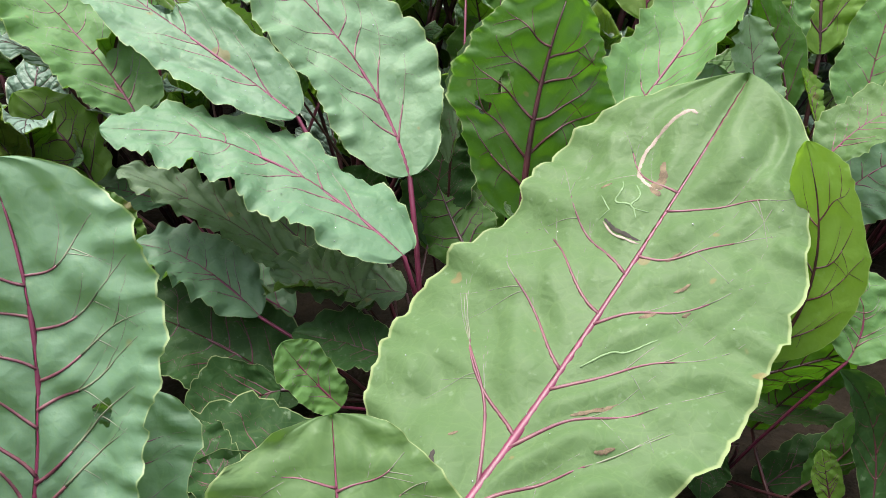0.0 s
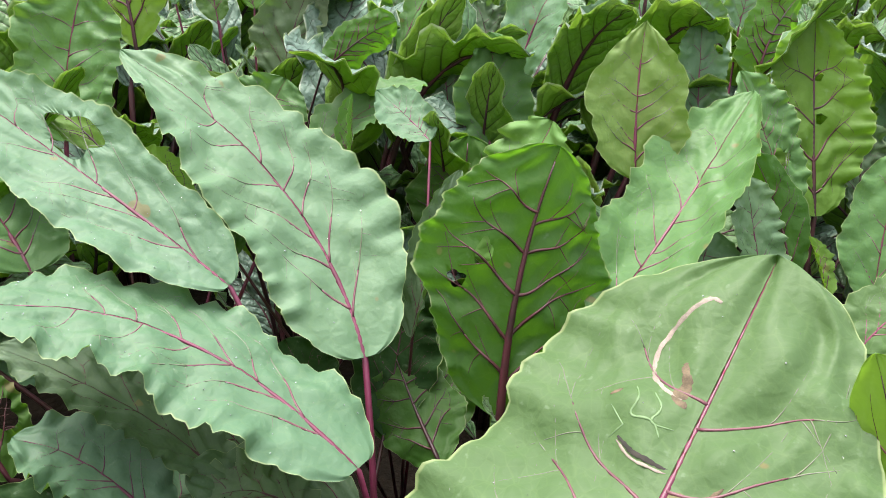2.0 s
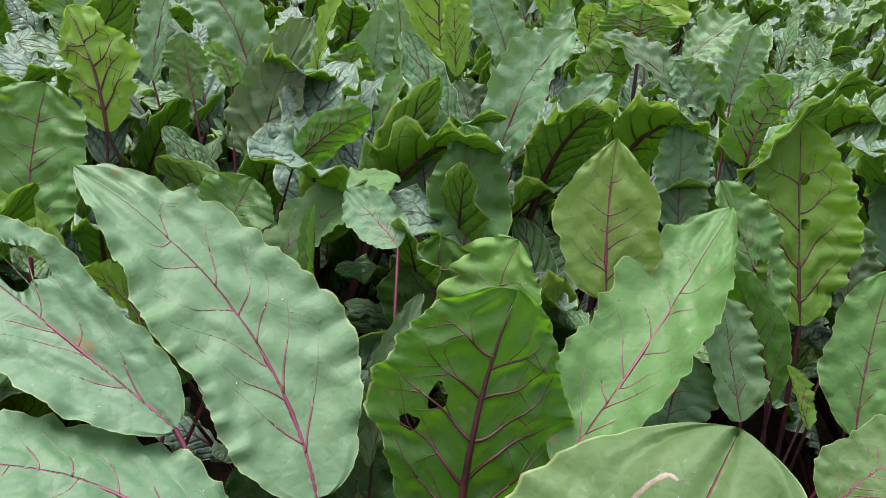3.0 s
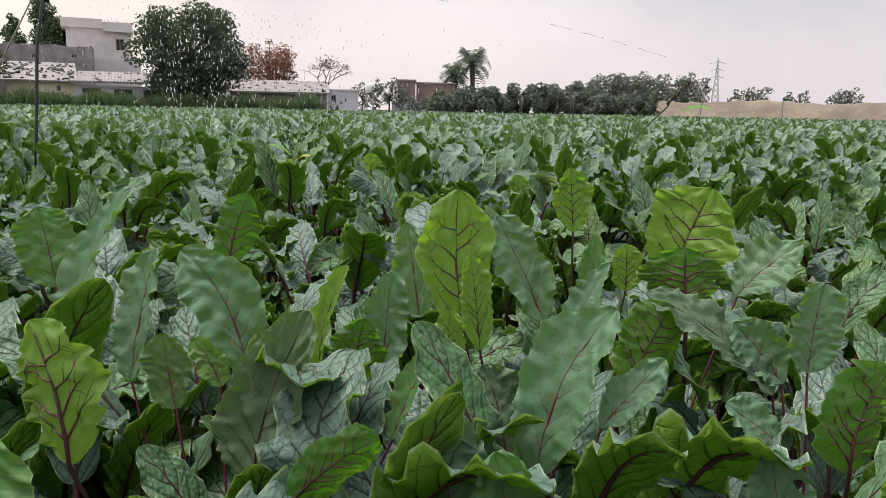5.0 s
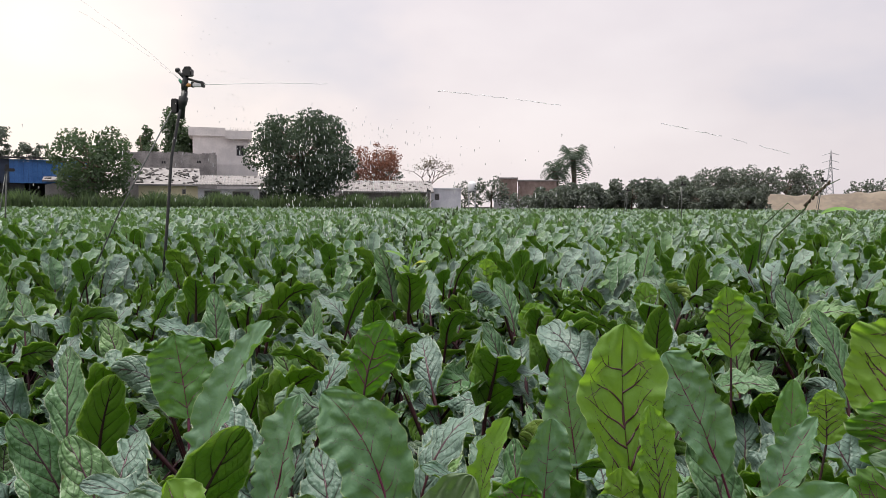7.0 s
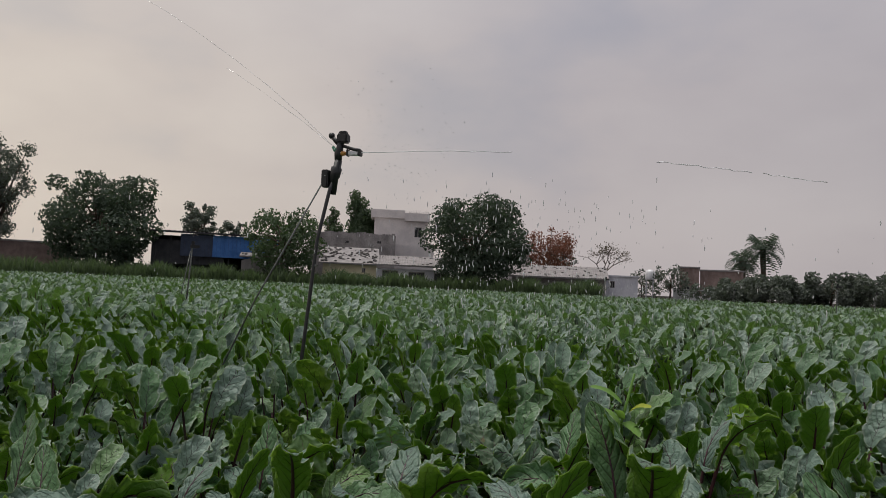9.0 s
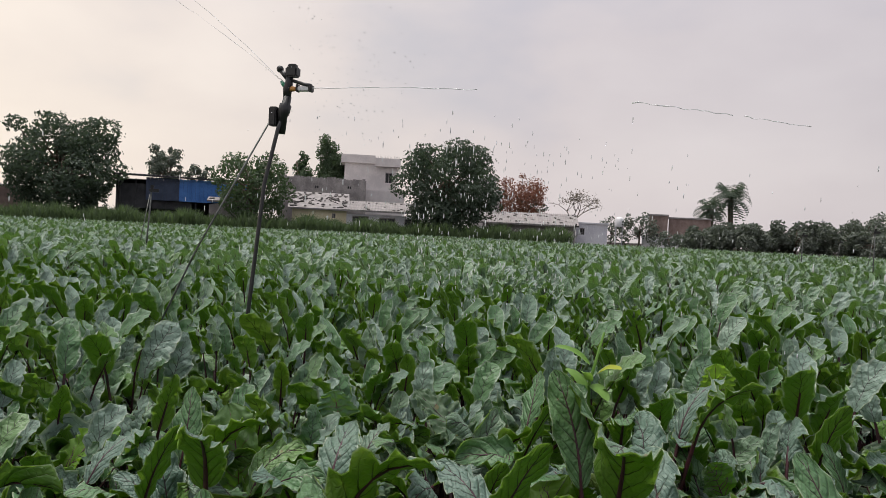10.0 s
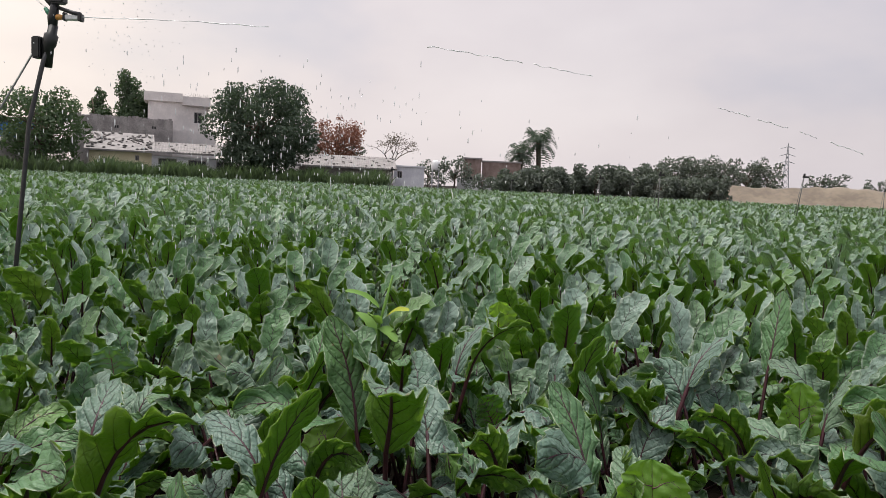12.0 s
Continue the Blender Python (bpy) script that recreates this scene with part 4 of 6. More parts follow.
plant = hero_plant(0.398, 0.366)
hero_leaf(plant, (0.362, 0.379, 0.193), (0.338, 0.401, 0.257), (0.309, 0.418, 0.310), (-0.008, -0.742, 0.671), 0.062, "g", holes=((0.25, 0.36, 0.3, 0.06), (-0.2, 0.66, 0.2, 0.05), ))
hero_leaf(plant, (0.403, 0.406, 0.189), (0.397, 0.437, 0.271), (0.394, 0.469, 0.355), (-0.111, -0.738, 0.666), 0.088, "y", ruffle=0.16, waves=6, holes=((0.1, 0.72, 0.06, 0.03), (0.12, 0.5, 0.05, 0.02), ))
plant = hero_plant(0.544, 0.478)
hero_leaf(plant, (0.540, 0.507, 0.212), (0.538, 0.524, 0.256), (0.536, 0.539, 0.296), (-0.112, -0.655, 0.747), 0.059, "b")
plant = hero_plant(-0.009, 0.780)
hero_leaf(plant, (-0.127, 0.786, 0.292), (-0.152, 0.799, 0.367), (-0.201, 0.820, 0.418), (0.057, -0.884, 0.464), 0.074, "b", ruffle=0.08)
hero_leaf(plant, (-0.014, 0.760, 0.287), (-0.009, 0.766, 0.324), (-0.002, 0.771, 0.357), (0.039, 0.995, 0.097), 0.055, "d")
hero_leaf(plant, (0.014, 0.828, 0.281), (0.019, 0.837, 0.337), (0.024, 0.846, 0.391), (-0.048, -0.796, 0.603), 0.050, "b")
hero_leaf(plant, (0.086, 0.795, 0.284), (0.087, 0.801, 0.320), (0.089, 0.807, 0.357), (0.159, -0.874, 0.459), 0.039, "y")
plant = hero_plant(0.202, 0.792)
hero_leaf(plant, (0.110, 0.858, 0.302), (0.099, 0.878, 0.394), (0.101, 0.897, 0.480), (0.002, -0.893, 0.450), 0.088, "y", ruffle=0.04, peak=0.55, waves=4)
hero_leaf(plant, (0.118, 0.760, 0.327), (0.113, 0.769, 0.379), (0.107, 0.777, 0.425), (0.159, -0.874, 0.459), 0.036, "y")
hero_leaf(plant, (0.269, 0.729, 0.301), (0.288, 0.735, 0.344), (0.310, 0.740, 0.382), (0.039, 0.995, 0.097), 0.065, "d")
hero_leaf(plant, (0.250, 0.828, 0.342), (0.251, 0.835, 0.389), (0.255, 0.843, 0.437), (-0.546, -0.727, 0.416), 0.031, "g", fold=0.4)
hero_leaf(plant, (0.215, 0.777, 0.332), (0.232, 0.783, 0.374), (0.257, 0.788, 0.415), (-0.467, -0.768, 0.439), 0.036, "b", fold=0.3)
hero_leaf(plant, (0.302, 0.879, 0.363), (0.303, 0.884, 0.392), (0.302, 0.888, 0.418), (-0.048, -0.796, 0.603), 0.040, "y")
plant = hero_plant(0.330, 0.911)
hero_leaf(plant, (0.213, 0.926, 0.313), (0.181, 0.939, 0.386), (0.153, 0.949, 0.440), (0.053, -0.836, 0.546), 0.067, "b")
hero_leaf(plant, (0.372, 0.918, 0.372), (0.392, 0.926, 0.427), (0.419, 0.934, 0.481), (-0.153, -0.876, 0.459), 0.111, "y")
hero_leaf(plant, (0.456, 0.920, 0.347), (0.491, 0.925, 0.383), (0.537, 0.928, 0.414), (-0.253, -0.499, 0.829), 0.067, "b")
plant = hero_plant(0.431, 0.638)
hero_leaf(plant, (0.403, 0.702, 0.301), (0.351, 0.724, 0.356), (0.289, 0.760, 0.389), (-0.038, -0.386, 0.922), 0.053, "c")
hero_leaf(plant, (0.427, 0.686, 0.330), (0.432, 0.692, 0.373), (0.442, 0.699, 0.415), (0.057, -0.884, 0.464), 0.051, "b")
hero_leaf(plant, (0.399, 0.559, 0.289), (0.407, 0.565, 0.334), (0.435, 0.578, 0.374), (0.035, 0.994, -0.104), 0.064, "d", fold=0.2)
hero_leaf(plant, (0.417, 0.713, 0.309), (0.393, 0.720, 0.341), (0.367, 0.725, 0.369), (0.161, -0.814, 0.557), 0.056, "b")
hero_leaf(plant, (0.369, 0.600, 0.287), (0.343, 0.605, 0.310), (0.315, 0.609, 0.328), (0.161, -0.743, 0.649), 0.038, "b")
plant = hero_plant(0.358, 0.802)
hero_leaf(plant, (0.353, 0.815, 0.357), (0.351, 0.821, 0.391), (0.351, 0.826, 0.426), (0.039, 0.995, 0.097), 0.093, "d")
plant = hero_plant(0.070, 0.919)
hero_leaf(plant, (0.058, 0.933, 0.310), (0.049, 0.943, 0.372), (0.041, 0.953, 0.432), (-0.048, -0.796, 0.603), 0.053, "b", ruffle=0.2)
plant = hero_plant(-0.390, 0.927)
hero_leaf(plant, (-0.424, 1.009, 0.332), (-0.436, 1.018, 0.386), (-0.450, 1.027, 0.435), (0.152, -0.827, 0.541), 0.081, "g")
hero_leaf(plant, (-0.355, 0.878, 0.294), (-0.334, 0.902, 0.385), (-0.288, 0.924, 0.471), (-0.350, -0.772, 0.531), 0.056, "b", fold=0.3)
plant = hero_plant(-0.222, 1.042)
hero_leaf(plant, (-0.207, 1.054, 0.356), (-0.199, 1.061, 0.402), (-0.181, 1.068, 0.452), (0.039, 0.995, 0.097), 0.062, "d")
plant = hero_plant(0.339, 1.321)
hero_leaf(plant, (0.334, 1.334, 0.362), (0.331, 1.344, 0.421), (0.328, 1.353, 0.475), (-0.048, -0.796, 0.603), 0.070, "y")
plant = hero_plant(-0.888, 2.343)
hero_leaf(plant, (-0.996, 2.396, 0.170), (-1.007, 2.396, 0.264), (-1.043, 2.421, 0.342), (0.249, -0.835, 0.491), 0.100, "p", ruffle=0.08)
hero_leaf(plant, (-0.880, 2.400, 0.194), (-0.901, 2.416, 0.228), (-0.942, 2.439, 0.244), (0.158, -0.891, 0.426), 0.074, "d")
hero_leaf(plant, (-0.844, 2.290, 0.151), (-0.851, 2.316, 0.224), (-0.881, 2.350, 0.284), (0.115, -0.868, 0.482), 0.136, "d")
plant = hero_plant(-1.439, 2.385)
hero_leaf(plant, (-1.396, 2.395, 0.152), (-1.351, 2.406, 0.222), (-1.293, 2.439, 0.259), (-0.126, -0.657, 0.743), 0.100, "y")
plant = hero_plant(-0.073, 3.125)
hero_leaf(plant, (-0.120, 3.168, 0.223), (-0.122, 3.170, 0.312), (-0.124, 3.171, 0.393), (0.164, -0.909, 0.383), 0.111, "y", peak=0.42)
hero_leaf(plant, (-0.088, 3.072, 0.214), (-0.154, 3.060, 0.266), (-0.204, 3.051, 0.299), (0.157, -0.486, 0.860), 0.077, "c")
plant = hero_plant(-0.830, 2.429)
hero_leaf(plant, (-0.775, 2.441, 0.194), (-0.727, 2.453, 0.244), (-0.697, 2.490, 0.285), (-0.328, -0.705, 0.628), 0.084, "c", ruffle=0.3, waves=8)
plant = hero_plant(-0.542, 2.655)
hero_leaf(plant, (-0.605, 2.661, 0.238), (-0.678, 2.668, 0.294), (-0.758, 2.694, 0.348), (0.382, -0.536, 0.753), 0.090, "c", ruffle=0.25, waves=8)
plant = hero_plant(-0.933, 2.745)
hero_leaf(plant, (-0.949, 2.744, 0.228), (-0.958, 2.743, 0.273), (-0.967, 2.742, 0.318), (0.148, -0.861, 0.487), 0.091, "b")
plant = hero_plant(-0.108, 2.557)
hero_leaf(plant, (-0.140, 2.552, 0.238), (-0.158, 2.549, 0.279), (-0.174, 2.546, 0.307), (0.148, -0.861, 0.487), 0.062, "d")
plant = hero_plant(0.176, 2.666)
hero_leaf(plant, (0.107, 2.705, 0.275), (0.040, 2.743, 0.273), (-0.020, 2.781, 0.273), (0.025, -0.388, 0.921), 0.069, "c", ruffle=0.25)
plant = hero_plant(0.054, 2.127)
hero_leaf(plant, (0.051, 2.133, 0.198), (0.048, 2.139, 0.279), (0.050, 2.165, 0.341), (0.009, -0.843, 0.538), 0.096, "y", ruffle=0.05)
plant = hero_plant(0.381, 2.466)
hero_leaf(plant, (0.391, 2.502, 0.224), (0.402, 2.538, 0.295), (0.408, 2.564, 0.362), (0.009, -0.843, 0.538), 0.087, "y")
plant = hero_plant(-0.470, 2.352)
hero_leaf(plant, (-0.448, 2.360, 0.173), (-0.429, 2.366, 0.239), (-0.400, 2.422, 0.295), (-0.059, 0.983, 0.174), 0.083, "y")


# ---- materials of the distance ----
M_BARK = simple("bark", (0.06, 0.045, 0.032), (0.13, 0.10, 0.075), 20.0, 0.9, 0.6, 0.02)
M_PLASTER = simple("pale_plaster", (0.60, 0.56, 0.55), (0.72, 0.67, 0.65), 0.9, 0.85, 0.2, 0.01)
M_GREYWALL = simple("weathered_wall", (0.20, 0.185, 0.185), (0.38, 0.35, 0.34), 1.2, 0.9, 0.4, 0.02)
M_CREAM = simple("cream_plaster", (0.62, 0.55, 0.37), (0.72, 0.65, 0.47), 0.8, 0.85, 0.2, 0.01)
M_WHITEWASH = simple("whitewash", (0.58, 0.58, 0.63), (0.75, 0.75, 0.78), 1.0, 0.85, 0.2, 0.01)
M_BRICKISH = simple("brick_wall", (0.17, 0.12, 0.105), (0.27, 0.20, 0.18), 2.0, 0.9, 0.4, 0.02)
M_BLUE = simple("blue_sheet_metal", (0.03, 0.13, 0.40), (0.06, 0.20, 0.52), 1.2, 0.5, 0.1, 0.01)
M_NAVY = simple("faded_navy_sheet", (0.020, 0.032, 0.065), (0.040, 0.058, 0.105), 1.2, 0.6, 0.1, 0.01)
M_DARKSHED = simple("dark_sheet_metal", (0.02, 0.022, 0.026), (0.05, 0.05, 0.055), 1.4, 0.7, 0.2, 0.01)
M_ROOF = simple("weathered_roof", (0.19, 0.175, 0.175), (0.29, 0.27, 0.265), 1.6, 0.85, 0.4, 0.02)
M_STONE = simple("roof_stone", (0.04, 0.037, 0.035), (0.24, 0.225, 0.215), 0.7, 0.9, 0.3, 0.02)
M_PANE = simple("dark_window", (0.012, 0.013, 0.015), (0.03, 0.032, 0.036), 2.0, 0.25, 0.0)
M_EARTH = simple("earth_bank", (0.115, 0.092, 0.072), (0.19, 0.155, 0.118), 0.25, 0.95, 0.6, 0.05)
M_BLACK = simple("black_plastic", (0.010, 0.010, 0.011), (0.022, 0.022, 0.024), 40.0, 0.42, 0.1, 0.0004)
M_ROD = simple("galvanised_rod", (0.06, 0.065, 0.06), (0.13, 0.135, 0.13), 30.0, 0.45, 0.1, 0.0004, 0.6)
M_GREENCAP = simple("green_plastic", (0.02, 0.16, 0.09), (0.03, 0.22, 0.12), 40.0, 0.4, 0.05, 0.0004)
M_BRASS = simple("orange_plastic", (0.55, 0.24, 0.06), (0.68, 0.34, 0.10), 40.0, 0.4, 0.05, 0.0004)
M_CLEAR = simple("pale_plastic", (0.55, 0.55, 0.56), (0.7, 0.7, 0.72), 40.0, 0.3, 0.05, 0.0004)
M_STEEL = simple("pylon_steel", (0.30, 0.31, 0.33), (0.42, 0.43, 0.45), 2.0, 0.6, 0.05, 0.01, 0.3)


def foliage(name, a, b, thin, rough=0.6):
    k = Mat(name)
    rnd = k.node("NewGeometry", out=8)
    n = k.noise(0.45, 3.0, k.geopos())
    col = k.mix(rnd, a, b)
    col = k.mix(k.step(n, 0.4, 0.65, 0.0, 0.5), col, a)
    k.set(col, rough, 0.0, None, 0.3)
    tr = k.node("BsdfTranslucent", {"Color": (*thin, 1)})
    k.put(k.out.inputs[0], k.node("MixShader", {0: 0.35, 1: k.bsdf.outputs[0], 2: tr}))
    return k.m


# some distance haze is mixed into this dark green: lighter and greyer
F_DARK = foliage("foliage_dark_hazed", (0.050, 0.074, 0.055), (0.092, 0.122, 0.092), (0.07, 0.11, 0.05))
F_MID = foliage("foliage_mid", (0.060, 0.095, 0.055), (0.105, 0.145, 0.085), (0.08, 0.14, 0.04))
# haze of the far edge put into the leaf colour, paler and greyer still
F_HAZED = foliage("foliage_hazy", (0.110, 0.130, 0.112), (0.170, 0.190, 0.165), (0.08, 0.11, 0.06))
F_RED = foliage("foliage_red", (0.17, 0.082, 0.056), (0.25, 0.135, 0.098), (0.26, 0.10, 0.06))
F_DRY = foliage("foliage_dry", (0.17, 0.15, 0.12), (0.24, 0.21, 0.17), (0.15, 0.13, 0.09))
F_REED = foliage("reeds", (0.058, 0.090, 0.045), (0.105, 0.148, 0.075), (0.11, 0.17, 0.06))
F_WEED = foliage("weed_leaf", (0.13, 0.26, 0.05), (0.18, 0.32, 0.07), (0.2, 0.36, 0.05))
F_YELLOW = foliage("yellowed_leaf", (0.34, 0.40, 0.03), (0.40, 0.44, 0.05), (0.3, 0.36, 0.03))


def spot(bearing, far, z=SOIL_Z):
    """A place by its bearing in degrees (left of the field's axis is plus) and its distance."""
    a = radians(0.93 * bearing + 2.8)
    far = far * 1.07 if far > 67 else far
    return Vector((-math.sin(a) * far, math.cos(a) * far, z))


def quads_mesh(name, centers, normals, size, mat, g, slim=0.55):
    """Many small bent leaf-like quads as one mesh."""
    n = len(centers)
    ax = g.normal(size=(n, 3))
    ax -= normals * (ax * normals).sum(1)[:, None]
    ax /= np.linalg.norm(ax, axis=1)[:, None] + 1e-9
    ay = np.cross(normals, ax)
    s = size * g.uniform(0.6, 1.3, n)[:, None]
    v = np.stack([centers - ax * s, centers - ay * s * slim + normals * s * 0.15, centers + ax * s, centers + ay * s * slim + normals * s * 0.15], 1).reshape(-1, 3)
    f = [(4 * i, 4 * i + 1, 4 * i + 2, 4 * i + 3) for i in range(n)]
    return mesh_of(name, v, f, mat, smooth=False)


def crown_points(g, blobs, per, spread=0.35):
    """Points towards the skins of several uneven balls: x, y, z, radius each."""
    c, nr = [], []
    for x, y, z, r in blobs:
        k = max(8, int(per * r * r))
        d = g.normal(size=(k, 3))
        d /= np.linalg.norm(d, axis=1)[:, None]
        rad = r * (1 - spread * g.random(k) ** 1.5) * (1 + 0.16 * np.sin(d[:, 0] * 7 + x) * np.sin(d[:, 1] * 6 + y) + 0.12 * np.sin(d[:, 2] * 9 + z))
        c.append(np.array([x, y, z]) + d * rad[:, None] * np.array([1, 1, 0.85]))
        nn = d + g.normal(size=(k, 3)) * 0.6
        nr.append(nn / np.linalg.norm(nn, axis=1)[:, None])
    return np.concatenate(c), np.concatenate(nr)


def tree(name, label, place, high, wide, leafy, seed, blobs=9, clear=0.25, leaf=0.22, per=70, upright=False, gaps=0.35):
    """A tapered trunk with limbs and a crown of many small leaves in uneven clumps."""
    leaf, per, blobs = leaf * 0.72, per * 3.0, int(blobs * 1.8)
    g = np.random.default_rng(seed)
    ob = thing(name, label, "tree", Matrix.Translation(place))
    r0 = high * 0.022 + 0.03
    top = high * (0.85 if upright else 0.62)
    trunk_top = Vector((g.normal(0, .02) * high, g.normal(0, .02) * high, top))
    limbs = [([Vector((0, 0, 0)), trunk_top * 0.45 + Vector((0.03 * high * g.normal(), 0, 0)), trunk_top], [r0, r0 * 0.75, r0 * 0.25], 8)]
    bl = []
    for i in range(blobs):
        a = 2.4 * i + g.uniform(-.4, .4)
        q = (i + 0.5) / blobs
        if upright:
            z, rad = high * (clear + (0.97 - clear) * q), wide * 0.5 * (0.75 + 0.25 * math.sin(math.pi * q)) * (1 - 0.55 * max(0, q - 0.6) / 0.4)
            x, y = g.normal(0, .1) * wide, g.normal(0, .1) * wide
            rad *= 0.8
        else:
            rad = wide * g.uniform(0.07, 0.20)
            out = (wide * 0.5 - rad * 0.35) * math.sqrt(g.uniform(0.2, 1.1)) * (1 - 0.5 * max(0, q - .5)) * (1.0 if high < 5 else 0.62 + 0.76 * min(q, 0.5))
            x, y, z = out * math.cos(a), out * math.sin(a), high * clear + rad + (high * (1 - clear) - 2 * rad) * q
        bl.append((x, y, z, rad))
        start = trunk_top * g.uniform(0.45, 0.95)
        end = Vector((x, y, z))
        limbs.append(([start, start.lerp(end, 0.5) + Vector((0, 0, 0.04 * high)), end], [r0 * 0.4, r0 * 0.25, r0 * 0.08], 5))
    v, f = tubes(limbs)
    part("trunk", mesh_of("trunk", v, f, M_BARK), None, ob)
    c, nr = crown_points(g, bl, per, gaps)
    part("crown", quads_mesh("crown", c, nr, leaf, leafy, g), None, ob)
    return ob


def bare_tree(place, high, wide, seed):
    r = random.Random(seed)
    ob = thing("bare_tree", "nearly leafless grey-brown tree behind the houses", "tree", Matrix.Translation(place))
    limbs, ends = [], []

    def grow(p, d, length, rad, depth):
        q = p + d * length
        limbs.append(([p, p.lerp(q, 0.5) + Vector((r.uniform(-1, 1), r.uniform(-1, 1), 0)) * length * 0.08, q], [rad, rad * 0.8, rad * 0.6], 5 if depth < 2 else 4))
        if depth >= 4:
            ends.append(q)
            return
        for _ in range(3 if depth else 4):
            nd = (d + Vector((r.uniform(-1, 1) * wide / high * 1.3, r.uniform(-1, 1), r.uniform(-.25, .6)))).normalized()
            grow(q, nd, length * r.uniform(0.58, 0.75), rad * 0.55, depth + 1)

    grow(Vector((0, 0, 0)), Vector((0, 0, 1)), high * 0.34, high * 0.02, 0)
    v, f = tubes(limbs)
    part("trunk", mesh_of("trunk", v, f, M_BARK), None, ob)
    g = np.random.default_rng(seed)
    e = np.repeat(np.array([tuple(q) for q in ends]), 5, 0) + g.normal(0, 0.18, (len(ends) * 5, 3))
    nr = g.normal(size=e.shape)
    part("crown", quads_mesh("crown", e, nr / np.linalg.norm(nr, axis=1)[:, None], 0.10, F_DRY, g), None, ob)
    return ob


def palm(place, high, seed):
    r = random.Random(seed)
    ob = thing("palm_tree", "date palm with a feathery crown behind the houses", "tree", Matrix.Translation(place))
    top = Vector((r.uniform(-.2, .2), 0, high * 0.72))
    v, f = tube([(0, 0, 0), top * 0.5 + Vector((0.08, 0, 0)), top], [0.34, 0.28, 0.36], 9)
    part("trunk", mesh_of("trunk", v, f, M_BARK), None, ob)
    size = high * 0.27
    for i in range(64):
        a = i * 2.4
        up = r.uniform(-1.3, 1.6)
        d = Vector((math.cos(a), math.sin(a), 0))
        p0, p1 = top, top + d * size * (0.62 - 0.12 * abs(up)) + Vector((0, 0, size * 0.46 * up))
        p2 = p1 + d * size * 0.40 * (1.0 - 0.3 * abs(up)) + Vector((0, 0, size * (0.22 * up - 0.40)))
        verts, faces = [], []
        n = 20
        side = d.cross(Vector((0, 0, 1)))
        for k in range(n + 1):
            verts.append(bezier(p0, p1 * 2 - (p0 + p2) * 0.5, p2, k / n))
        # the midrib is one upright strip that carries the leaflets
        verts += [v - Vector((0, 0, 0.045)) for v in verts]
        faces += [(k, k + 1, n + 2 + k, n + 1 + k) for k in range(n)]
        for k in range(0, n, 2):
            w = size * 0.30 * math.sin(math.pi * min(1, 0.12 + k / n * 0.9)) + 0.02
            for sgn in (-1, 1):
                verts.append(verts[k] + side * sgn * w + d * w * 0.7 - Vector((0, 0, w * 0.35)))
                faces.append((k, k + 1, len(verts) - 1))
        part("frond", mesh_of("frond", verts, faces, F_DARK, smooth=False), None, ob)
    return ob


# ---- houses ----
def facing(place, turn=0.0):
    """A frame at a place whose -y side looks back to the field's near end."""
    a = math.atan2(-place.x, place.y)
    tall = 1.14 if place.length > 60 else 1.0
    return Matrix.Translation(place) @ Matrix.Rotation(a + radians(turn), 4, "Z") @ Matrix.Diagonal((1, 1, tall, 1))


